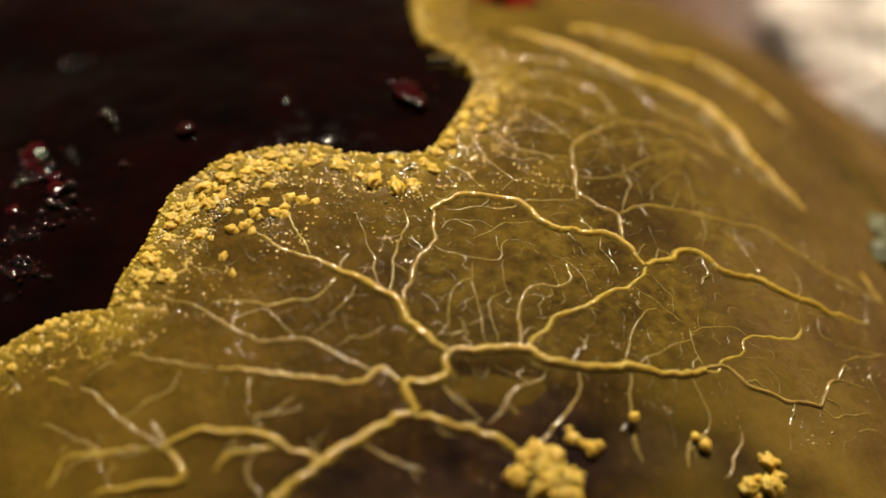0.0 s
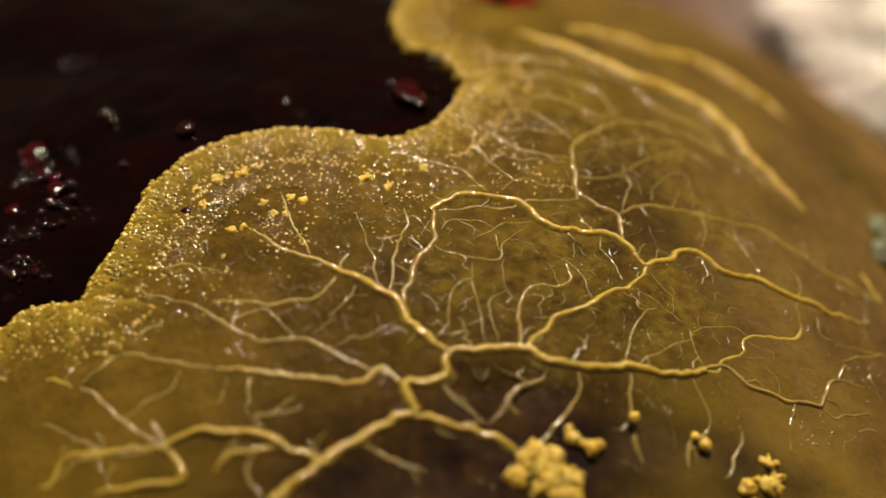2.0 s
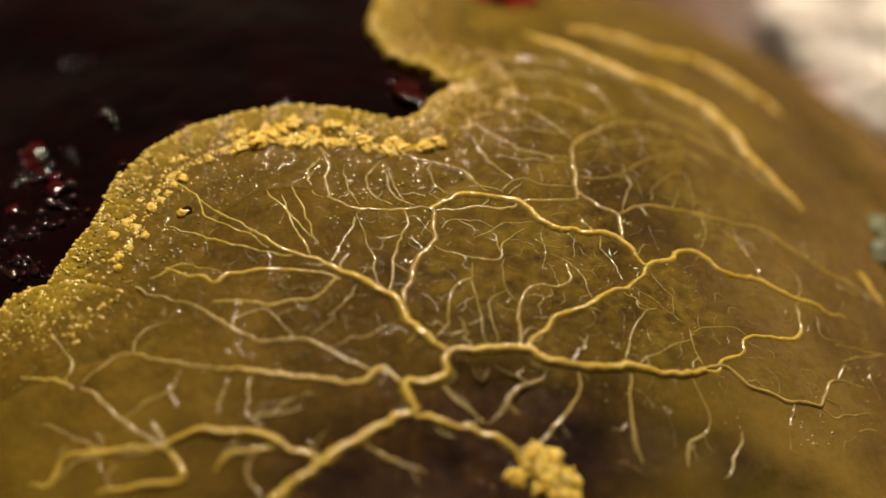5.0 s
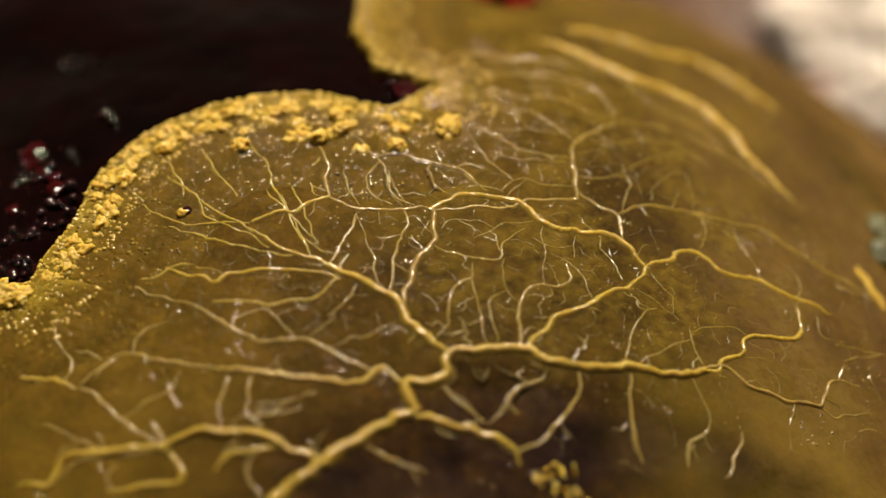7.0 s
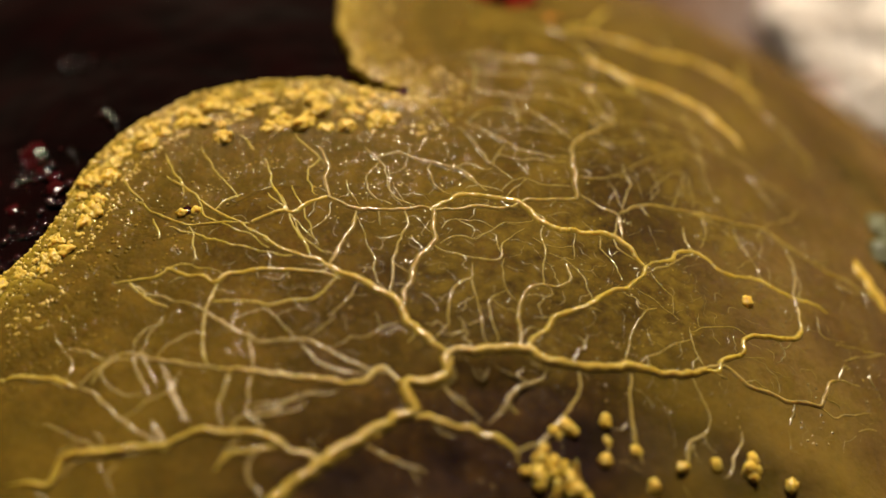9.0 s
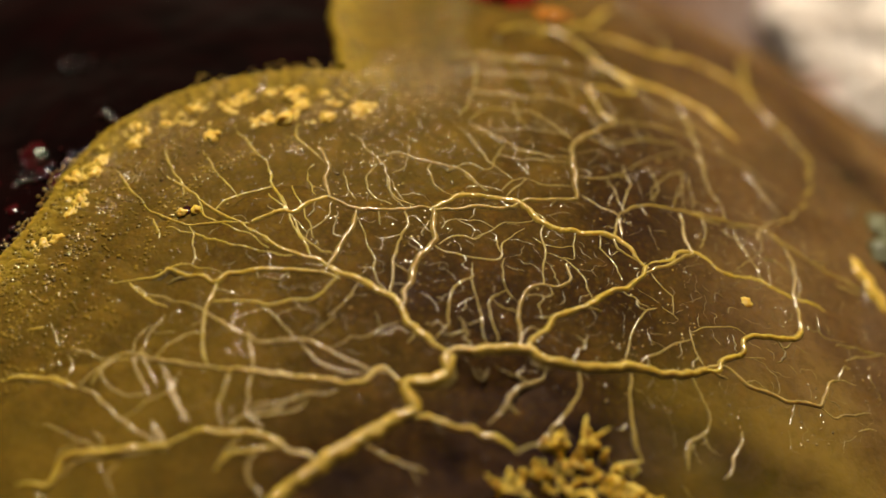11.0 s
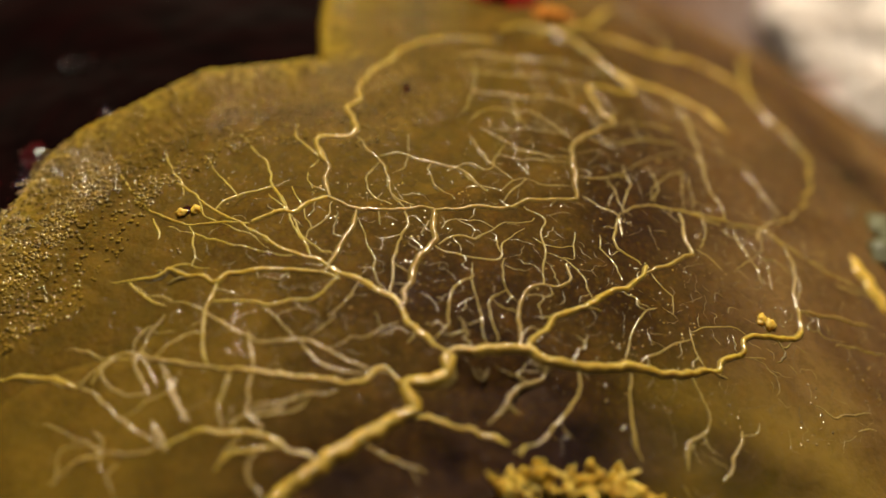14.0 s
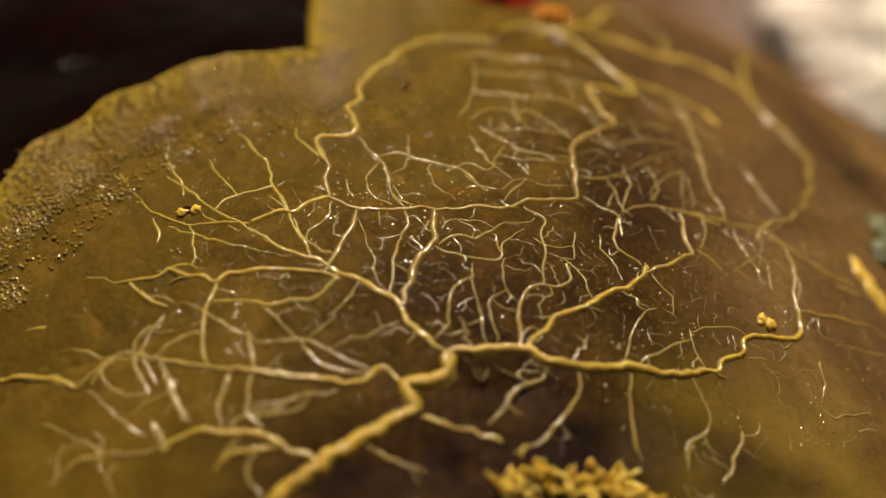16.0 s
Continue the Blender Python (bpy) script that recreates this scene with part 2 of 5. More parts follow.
front(12.5, "main", ((-22.8, 1.7), (-22.2, 2.3), (-21.0, 4.5), (-20.0, 7.0), (-17.6, 9.9), (-13.7, 12.4), (-11.3, 13.4), (-8.4, 13.8), (-5.7, 14.0)))
front(12.5, "high", ((-5.7, 14.0), (-6.0, 15.1), (-6.0, 16.3), (-6.2, 19.1), (-6.0, 22.4), (-5.6, 26.8), (-5.1, 34.1)))
front(14.5, "low", ((-31.3, 2.1), (-28.0, 2.8), (-25.7, 2.8), (-24.2, 3.1)))
front(14.5, "main", ((-24.2, 3.1), (-22.4, 4.1), (-21.8, 5.7), (-20.6, 8.3), (-18.6, 10.1), (-14.8, 12.4), (-12.9, 14.1), (-8.9, 14.4), (-6.7, 14.8)))
front(14.5, "high", ((-6.7, 14.8), (-6.6, 15.7), (-6.6, 17.0), (-6.6, 19.1), (-6.4, 21.5), (-6.1, 26.7), (-5.6, 34.1)))
front(16, "low", ((-32.2, 3.4), (-28.9, 4.0), (-27.0, 4.5), (-25.4, 4.8)))
front(16, "main", ((-25.4, 4.8), (-23.9, 5.3), (-22.8, 6.5), (-22.3, 7.8), (-21.6, 9.4), (-19.2, 10.4), (-17.7, 12.5), (-15.8, 12.9), (-13.8, 14.6), (-11.4, 15.4), (-9.0, 15.3), (-7.1, 15.5)))
front(16, "high", ((-7.1, 15.5), (-7.1, 16.4), (-7.1, 17.7), (-7.1, 19.6), (-7.0, 21.5), (-6.7, 26.8), (-6.1, 34.2)))
TIMES = (0, 3.5, 7, 9, 12.5, 14.5, 16)


def along(line, s):
    """The point at the fraction s of a line's length, and its outward side."""
    steps = [(b - a).length for a, b in zip(line, line[1:])]
    left = s * sum(steps)
    for i, (a, b) in enumerate(zip(line, line[1:])):
        if left <= steps[i] or i == len(steps) - 1:
            way = (b - a).normalized()
            return a + way * left, Vector((-way.y, way.x))
        left -= steps[i]


def front_at(t, lobe, s):
    """A place on the front at any time, and its outward side, smoothed over the neighbours."""
    t0 = max(x for x in TIMES if x <= t)
    t1 = min(x for x in TIMES if x >= t)
    f = 0 if t1 == t0 else (t - t0) / (t1 - t0)
    place, side = Vector((0, 0)), Vector((0, 0))
    for time, w in ((t0, 1 - f), (t1, f)):
        place += along(FRONTS[time, lobe], s)[0] * w
        for d in (-0.06, -0.03, 0, 0.03, 0.06):
            side += along(FRONTS[time, lobe], min(1, max(0, s + d)))[1] * w
    return place, side.normalized()


FIRST = FRONTS[0, "low"] + FRONTS[0, "main"][1:] + FRONTS[0, "high"][1:]


def inside(p, q):
    """How far a place lies behind the first front; negative before it."""
    here, best, sign = Vector((p, q)), 1e9, 1.0
    for a, b in zip(FIRST, FIRST[1:]):
        ab = b - a
        t = min(1, max(0, (here - a).dot(ab) / ab.length_squared))
        d = (here - a - ab * t)
        if d.length < best - 1e-6:
            best, sign = d.length, (-1.0 if ab.cross(here - a) > 0 else 1.0)
    return best * sign


HOLLOWS = ((2.6, -8.1, 2.6, 1.1, 0.55), (9.6, -9.7, 4.6, 2.0, 0.25), (-0.9, -12.6, 3.5, 1.5, 0.3), (17.7, -12.1, 4.0, 2.0, 0.2))


def film(p, q):
    """The height of the mould's settled film over the skin."""
    if p < -30 or q > 30:
        d = -2.0 if p < 0 and q > -4 else 5.0
    else:
        d = inside(p, q)
    full = 0.6 + 0.11 * wave(p, q, 4.5, 3.1) + 0.07 * wave(p, q, 1.7, 8.2) + 0.025 * wave(p, q, 0.6, 1.2)
    for x, y, a, b, deep in HOLLOWS:
        full -= deep * math.exp(-((p - x) / a) ** 2 - ((q - y) / b) ** 2)
    return -0.6 + (0.6 + full) * smooth(0.4, 4.2, d)


def level(p, q):
    return max(film(p, q), 0.41)


# ---- setting ----
def build_ground():
    n, verts = 60, []
    for j in range(n):
        for i in range(n):
            x = math.copysign(abs(2 * i / (n - 1) - 1) ** 1.3, i - n / 2) * 0.8
            y = math.copysign(abs(2 * j / (n - 1) - 1) ** 1.3, j - n / 2) * 0.8
            verts.append((x, y, -0.012 + 0.006 * noise.noise((x * 14, y * 14, 0.3))))
    tagged(new("ground", mesh_of("ground", verts, grid_faces(n, n), SOIL)), "brown leaf litter and soil under the fruit", "ground", kind="structure")


def build_fruit():
    nu, nv, verts = 420, 300, []
    for j in range(nv):
        for i in range(nu):
            s = 140.0 * (j / (nv - 1)) ** 1.25
            a = 2 * math.pi * i / (nu - 1)
            p, q = s * math.cos(a), s * math.sin(a)
            lump = 0.25 * wave(p, q, 6.0, 5.0) + 0.12 * wave(p, q, 2.2, 2.0) + 0.05 * wave(p, q, 0.9, 7.0)
            lump += 2.4 * (1 - smooth(-24, -12, p)) * smooth(16, 28, q)
            verts.append(normal(p, q) * ((R + lump - 0.1) * MM))
    part("skin", mesh_of("skin", verts, grid_faces(nu, nv), FLESH), fruit)


fruit = tagged(new("rotting_fruit"), "dark red rotting fruit with a wet glossy skin", "fruit")
fruit.location = FRUIT
build_ground()
build_fruit()

# ---- the slime mould ----
mould = tagged(new("slime_mould"), "yellow slime mould spreading in a veined fan over dark fruit", "slime mould")
mould.location = FRUIT


def place_in_mould(v):
    return v - FRUIT


# where the dark flesh shows through: east, north, half-widths, depth
BARE = ((10.5, -10.0, 5.5, 1.8, 1.0), (1.0, -12.2, 2.6, 1.6, 0.85), (-4.0, -13.2, 3.0, 1.2, 0.7), (6.0, -11.5, 2.0, 1.2, 0.9), (15.5, -10.8, 4.0, 1.6, 0.65), (2.5, -8.0, 2.4, 0.8, 0.5), (25.5, 15.0, 3.0, 3.5, 0.8), (10.5, 3.5, 2.0, 2.6, 0.35))


def build_film():
    step, p0, p1, q0, q1 = 0.3, -36.0, 38.0, -27.0, 40.0
    nu, nv = int((p1 - p0) / step) + 1, int((q1 - q0) / step) + 1
    verts, thin, tan, bare, rim = [], [], [], [], []
    for j in range(nv):
        for i in range(nu):
            p, q = p0 + i * step, q0 + j * step
            verts.append(place_in_mould(skin(p, q, film(p, q))))
            shown = sum(deep * math.exp(-((p - x) / a) ** 2 - ((q - y) / b) ** 2) for x, y, a, b, deep in BARE)
            bare.append(min(1.0, max(0.0, shown * (1 + 1.1 * wave(p, q, 2.6, 4.4) + 0.6 * wave(p, q, 0.9, 6.1)))))
            rim.append((0.16 * smooth(-5, -15, p) * smooth(-1, -7, q) + 0.2 * smooth(6, 15, p) * smooth(-1, -7, q)) * (1 + wave(p, q, 3.0, 2.7)))
            tan.append(0.9 * smooth(9, 18, p + 0.15 * q) * smooth(-25, -14, q))
            t = 0.95 * smooth(-11, 1, p + 0.2 * q) * (1 - 0.45 * smooth(9, 17, q)) * (1 - 0.4 * smooth(13, 20, p)) + 0.9 * (1 - 0.35 * smooth(12, 19, p)) * smooth(-7.5, -11.5, q + 0.08 * abs(p - 4)) * smooth(-16, -6, p)
            t = t * 1.0 + 0.55 * wave(p, q, 3.5, 11.0) * smooth(-8, 4, p - 0.4 * q)
            thin.append(min(1.0, max(0.0, t)) * (smooth(2.0, 10.0, inside(p, q)) if p > -30 and q < 30 else 1.0))
    me = mesh_of("film", verts, grid_faces(nu, nv), SLIME)
    me.attributes.new("thin", "FLOAT", "POINT").data.foreach_set("value", thin)
    me.attributes.new("tan", "FLOAT", "POINT").data.foreach_set("value", tan)
    me.attributes.new("rim", "FLOAT", "POINT").data.foreach_set("value", rim)
    me.attributes.new("bare", "FLOAT", "POINT").data.foreach_set("value", bare)
    part("film", me, mould, "thin translucent olive film")


def build_young_film():
    """A thin, yellower layer over the older part of the film, which drains away with time."""
    step, p0, p1, q0, q1 = 0.5, -9.0, 33.0, -13.0, 33.0
    nu, nv = int((p1 - p0) / step) + 1, int((q1 - q0) / step) + 1
    verts, cover = [], []
    for j in range(nv):
        for i in range(nu):
            p, q = p0 + i * step, q0 + j * step
            edge = min(smooth(-8.5, 2.0, p), smooth(33, 26, p), smooth(-9.0, -4.5, q), smooth(33, 27, q), smooth(0.5, 4.0, inside(p, q)))
            verts.append(place_in_mould(skin(p, q, film(p, q) + 0.035)))
            cover.append(min(1.0, max(0.0, edge * (1 - 0.45 * smooth(14, 22, p)) * (0.75 + 0.3 * smooth(6, 12, q) + 0.8 * wave(p, q, 3.2, 1.9)))))
    me = mesh_of("young_film", verts, grid_faces(nu, nv), YOUNG)
    me.attributes.new("cover", "FLOAT", "POINT").data.foreach_set("value", cover)
    ob = part("young_film", me, mould, "thin see-through yellow layer that drains away")
    MOVES.append((ob, [(t, Matrix.Translation(normal(10, 4) * h * MM)) for t, h in ((0, 0.0), (7, 0.0), (9, -0.003), (9.6, -0.02), (10.8, -0.1), (16, -0.3))]))


def arc(u, v, h):
    """A point on a ball of the fruit's radius about the origin, u and v from its top."""
    s = math.hypot(u, v)
    d = Vector((0, 0, 1)) if s < 1e-9 else Vector((u / s * math.sin(s / R), v / s * math.sin(s / R), math.cos(s / R)))
    return d * ((R + h) * MM)


def tongue_mesh(length, half, seed):
    """A rounded tongue of the creeping front; its tip lies at the top of the ball and points along y."""
    nu, nv, verts, rim, thin, wet = 25, 70, [], [], [], []
    for j in range(nv):
        v = -length * (j / (nv - 1)) ** 1.5
        tip = 1.0
        w = half * math.sqrt(max(0.0, 1 - (1 - min(1.0, -v / tip)) ** 2)) + 0.22 * max(0.0, -v - tip)
        w += 0.10 * wave(v, seed, 0.35, seed) * smooth(0, 0.4, -v)
        tail = smooth(0.8, 1.0, -v / length)
        for i in range(nu):
            f = 2 * i / (nu - 1) - 1
            f = math.copysign(1 - (1 - abs(f)) ** 1.6, f)
            u = f * w
            edge = min(w * (1 - abs(f)), -v * 1.0)
            round_off = math.sqrt(max(0.0, 1 - (1 - min(1.0, edge / (0.45 + 0.28 * max(0.0, -v - 1.8)))) ** 2))
            knob = (0.5 - noise.voronoi(Vector((u * 3.4, v * 3.4, seed)))[0][0]) * (1 - smooth(1.2, 3.6, -v))
            h = -0.15 + (0.58 + 0.14 * knob + 0.06 * wave(u, v, 1.2, seed) + 0.05 * wave(u, v, 0.4, seed + 3)) * round_off - 0.06 * smooth(1.5, 4, -v) - 0.6 * smooth(15, 18, -v) - 1.6 * tail
            rim.append(0.75 * (1 - smooth(0.1, 1.9, min(edge + 0.9 * smooth(1.0, 3.0, -v), -v))) * (0.6 + 0.8 * abs(wave(u, v, 0.5, seed + 6))) + 0.35 * max(0.0, knob))
            wet.append(smooth(0.6, 1.6, -v) * (1 - 0.8 * smooth(6, 11, -v)))
            thin.append(max(0.0, 0.30 + 0.5 * wave(u, v, 2.5, seed)) * smooth(3, 9, -v))
            verts.append(arc(u, v + 0.12 * wave(u, seed, 0.4, seed) * smooth(2, 0, -v), h))
    me = mesh_of("front_lobe", verts, grid_faces(nu, nv), SLIME)
    me.attributes.new("rim", "FLOAT", "POINT").data.foreach_set("value", [min(1.0, 0.1 + x) for x in rim])
    me.attributes.new("thin", "FLOAT", "POINT").data.foreach_set("value", thin)
    me.attributes.new("wet", "FLOAT", "POINT").data.foreach_set("value", wet)
    return me


def frame_on_skin(place, side):
    d = normal(place.x, place.y)
    ahead = normal(place.x + side.x * 0.05, place.y + side.y * 0.05) - d
    y = (ahead - d * ahead.dot(d)).normalized()
    return Matrix((y.cross(d), y, d)).transposed().to_4x4()


def small_ball(verts, faces, centre, size, squash=0.8):
    """A drop of eight points a ring, for what is as fine as grit."""
    n = len(verts)
    for z, r in ((-0.3, 0.95), (0.35, 0.93), (0.8, 0.6)):
        for k in range(6):
            a = math.pi / 3 * k + z
            verts.append(centre + Vector((math.cos(a) * r, math.sin(a) * r, z * squash)) * size)
    verts.append(centre + Vector((0, 0, squash)) * size)
    for ring in (0, 6):
        for k in range(6):
            a, c = n + ring + k, n + ring + (k + 1) % 6
            faces.append((a, c, c + 6, a + 6))
    for k in range(6):
        faces.append((n + 12 + k, n + 12 + (k + 1) % 6, n + 18))


def grit_mesh(half, seed):
    """Fine grains sitting in the rim of a tongue."""
    rnd = random.Random(seed)
    verts, faces = [], []
    for _ in range(42):
        v = -0.25 - 2.8 * rnd.random() ** 1.5
        w = half * math.sqrt(max(0.0, 1 - (1 - min(1.0, -v)) ** 2)) * 0.9
        u = rnd.uniform(-w, w)
        small_ball(verts, faces, arc(u, v, 0.36), rnd.uniform(0.06, 0.15) * MM)
    return mesh_of("grit", verts, faces, GRIT)


def dew_mesh(seed):
    """Low wet domes in the film behind the rim of a tongue."""
    rnd = random.Random(seed * 7 + 1)
    verts, faces = [], []
    for _ in range(42):
        v = -0.6 - 7.0 * rnd.random() ** 1.1
        small_ball(verts, faces, arc(rnd.uniform(-0.9, 0.9), v, 0.45 - 0.07 * smooth(1.0, 4, -v)), rnd.uniform(0.06, 0.15) * MM, 0.35)
    return mesh_of("dew", verts, faces, DEW)


DEWS = [dew_mesh(k) for k in range(4)]


def add_lobe(shape, grit, rows):
    ob = part("front_lobe", shape, mould)
    rim_grit = part("grit", grit, ob, "", "stuff")
    MOVES.append((rim_grit, [(t, Matrix.Translation((0, 0, h * MM))) for t, h in ((0, 0.0), (8, 0.0), (10.5, -0.1), (12, -0.3), (16, -0.4))]))
    dew = part("dew", DEWS[len(MOVES) // 3 % 4], ob, "", "stuff")
    MOVES.append((dew, [(t, Matrix.Translation((0, 0, h * MM))) for t, h in ((0, -0.035), (4, -0.03), (9, -0.02), (11.5, 0.015), (13, 0.04), (16, 0.05))]))
    ob.matrix_basis = rows[0][1]
    MOVES.append((ob, rows))


def build_lobes():
    rnd = random.Random(4)
    for lobe, count, length, half in (("low", 14, 22.0, 1.1), ("main", 44, 21.0, 1.0), ("high", 24, 13.0, 0.9)):
        shapes = [tongue_mesh(length, half, 3.7 * k + length) for k in range(4)]
        grits = [grit_mesh(half, k + length) for k in range(4)]
        for i in range(count):
            s = (i + 0.5 + rnd.uniform(-0.25, 0.25)) / count
            rows, lift = [], rnd.uniform(-0.05, 0.05)
            for t in TIMES:
                place, side = front_at(t, lobe, s)
                rows.append((t, Matrix.Translation(normal(place.x, place.y) * lift * MM) @ frame_on_skin(place, side)))
            add_lobe(shapes[i % 4], grits[i % 4], rows)
    # fans that fill the bays between the lobes
    for one, other, length in (("low", "main", 24.0), ("main", "high", 19.0)):
        shapes = [tongue_mesh(length, 1.3, 2.9 * k + 40) for k in range(3)]
        grits = [grit_mesh(1.3, k + 80) for k in range(3)]
        for i in range(17):
            f = i / 16
            rows, lift = [], rnd.uniform(-0.05, 0.03)
            for t in TIMES:
                p1, d1 = front_at(t, one, 0.93)
                p2, d2 = front_at(t, other, 0.07)
                corner = FRONTS[t, one][-1]
                side = (d1 * (1 - f) + d2 * f).normalized()
                mid = (d1 + d2).normalized()
                place = corner - mid * (0.35 + 1.6 * abs(f - 0.5))
                rows.append((t, Matrix.Translation(normal(place.x, place.y) * lift * MM) @ frame_on_skin(place, side)))
            add_lobe(shapes[i % 3], grits[i % 3], rows)


build_film()
build_young_film()
build_lobes()


# ---- veins ----
STAGES = (0.0, 3.5, 7.0, 9.0, 12.5, 16.0)


def spline(points, step):
    """A smooth line through points on the skin."""
    pts = [Vector(p) for p in points]
    pts = [pts[0] * 2 - pts[1]] + pts + [pts[-1] * 2 - pts[-2]]
    out = []
    for a, b, c, d in zip(pts, pts[1:], pts[2:], pts[3:]):
        n = max(2, int((c - b).length / step))
        for k in range(n):
            t = k / n
            out.append(0.5 * (b * 2 + (c - a) * t + (a * 2 - b * 5 + c * 4 - d) * t * t + (b * 3 - a - c * 3 + d) * t ** 3))
    return out + [pts[-2]]


def ridge(line, radius, seed, sides=13, sink=0.0, point=0.7, free=(False, False)):
    """A soft, uneven ridge along a line, with skirts that run out under the film, and how near its crest each point lies."""
    verts, faces, crest = [], [], []
    last = len(line) - 1
    for i, c in enumerate(line):
        w = line[min(i + 1, last)] - line[max(i - 1, 0)]
        w = w.normalized() if w.length > 1e-9 else Vector((1, 0))
        f = i / last
        dive = max(free[0] * (1 - smooth(0, 0.45, f)), free[1] * (1 - smooth(0, 0.45, 1 - f)))
        r = radius * (1 - 0.6 * dive) * (0.7 + 0.3 * min(1, f * 6)) * (point + (1 - point) * min(1, (1 - f) * 3))
        uneven = min(1.0, 0.2 / radius)
        r *= 1 + uneven * (0.26 * wave(i * 0.2, seed, 0.8, seed) + 0.16 * wave(i * 0.2, seed, 0.35, seed + 5))
        shift = (min(radius, 0.3) * 0.45 + 0.12) * (1.1 * wave(i * 0.2, seed, 0.75, seed + 9) + 0.5 * wave(i * 0.2, seed, 0.33, seed + 2))
        h0 = level(c.x, c.y) - sink - radius * 0.5 * dive
        for k in range(sides):
            x = (2 * k / (sides - 1) - 1) * 1.9
            lean = 0.12 * wave(i * 0.2, k * 0.3, 0.6, seed + 4)
            h = r * (1.12 * math.exp(-(abs(x) / (0.9 + lean)) ** 2.4) - 0.4)
            side = x * r + shift
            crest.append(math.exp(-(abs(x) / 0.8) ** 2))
            verts.append(place_in_mould(skin(c.x - w.y * side, c.y + w.x * side, h0 + h)))
    for i in range(last):
        for k in range(sides):
            a, b = i * sides + k, i * sides + (k + 1) % sides
            faces.append((a, b, b + sides, a + sides))
    return verts, faces, crest


def ridge_mesh(name, parts, material):
    verts, faces, crest = parts
    me = mesh_of(name, verts, faces, material)
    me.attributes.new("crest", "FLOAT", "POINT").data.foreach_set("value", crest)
    return me


VEINS, PLAN = [], []


def vein(width, stages, points):
    """One vein of the net: its width, how far it stands out at each stage (0 to 9), and its way over the skin."""
    PLAN.append((width * (0.82 if width < 0.45 else 1.0), stages, spline(points, 0.22)))


def is_pale(width, mid):
    """Slender veins, and those over the bare hollow, have thinned to a greyish beige."""
    hollow = mid.y < -7.0 and mid.x > 1.0
    inner = -6 < mid.x < 5 and -5.5 < mid.y < 1.5 and width < 0.45
    near_left = mid.x < -2 and mid.y < -5
    return inner or width < 0.30 and (hollow or near_left or mid.x > -6)


def build_veins():
    for n, (width, stages, line) in enumerate(PLAN):
        free = []
        for at in (0, -1):
            end, back = line[at], line[4 if at == 0 else -5]
            ahead = (end - back).normalized()
            others = [p for k, other in enumerate(PLAN) if k != n for p in other[2]]
            touching = any((p - end).length < 0.45 for p in others)
            onward = [p for p in others if (p - end).length < 1.4 and (p - end).normalized().dot(ahead) > 0.7]
            if not touching and onward and width < 0.45:
                goal = min(onward, key=lambda p: (p - end).length)
                bridge = [end.lerp(goal, f) for f in (0.25, 0.5, 0.75, 1.0)]
                line = bridge[::-1] + line if at == 0 else line + bridge
                touching = True
            free.append(not touching)
        mid = line[len(line) // 2]
        me = ridge_mesh("vein", ridge(line, width * (0.5 if is_pale(width, mid) else 0.55), 1.7 * n + 0.31, point=0.15 if width > 1 else 0.7, free=free), GRANULE if width > 1.5 else BROAD if width > 0.7 else PALE if is_pale(width, mid) else VEIN)
        ob = part("vein", me, mould)
        out = normal(mid.x, mid.y) * MM
        rows = []
        for t, k in zip(STAGES, stages):
            k = int(k)
            lift = width / 2 * (-0.85 + 1.0 * k / 9) if k else -1.0 - width
            rows.append((t, Matrix.Translation(out * lift)))
        MOVES.append((ob, rows))
        VEINS.append((ob, width, stages, line))


vein(0.67, "779999", ((-8.4, -15.4), (-7.2, -14.0), (-5.6, -12.6), (-4.7, -11.8), (-3.1, -10.7), (-2.1, -10.1), (-1.2, -9.7)))
vein(0.95, "000367", ((-8.4, -15.4), (-7.2, -14.0), (-5.6, -12.6), (-4.7, -11.8), (-3.1, -10.7), (-2.1, -10.1), (-1.2, -9.7)))
vein(0.57, "889999", ((-1.2, -9.7), (-1.4, -8.8), (-1.6, -8.3), (-0.8, -8.0), (0.0, -7.6), (0.2, -6.9), (0.4, -6.5)))
vein(0.75, "000367", ((-1.2, -9.7), (-1.4, -8.8), (-1.6, -8.3), (-0.8, -8.0), (0.0, -7.6), (0.2, -6.9), (0.4, -6.5)))
vein(0.52, "999999", ((0.3, -6.6), (1.2, -6.3), (2.6, -6.0), (4.1, -5.8), (5.1, -6.3), (6.2, -6.4), (7.6, -6.3), (9.0, -6.0), (10.4, -5.9), (11.9, -5.8), (13.0, -5.3)))
vein(0.36, "998830", ((12.8, -5.3), (14.0, -4.8), (14.9, -5.3), (16.2, -5.7), (17.8, -5.6), (19.5, -5.3), (20.0, -4.1), (20.5, -3.5), (22.1, -3.3), (23.9, -2.8)))
vein(0.39, "347899", ((12.8, -5.4), (13.7, -5.1), (14.2, -4.2), (15.1, -3.4), (15.1, -2.8), (16.1, -2.3), (18.1, -1.8), (18.8, -1.2), (18.6, -0.4), (18.4, 0.2)))
vein(0.26, "000597", ((18.4, 0.2), (18.6, 2.2), (18.5, 3.8), (17.2, 5.3)))
vein(0.26, "200039", ((18.4, 0.2), (20.1, 0.4), (21.9, 0.7), (24.7, 1.1)))
vein(0.52, "998643", ((0.1, -6.5), (-0.8, -5.7), (-1.6, -5.0), (-2.1, -4.0), (-3.4, -2.9), (-4.7, -2.4), (-5.7, -1.7)))
vein(0.28, "567777", ((-5.0, -2.4), (-6.1, -1.5), (-7.2, -1.0), (-8.4, -0.3), (-9.4, 0.7)))
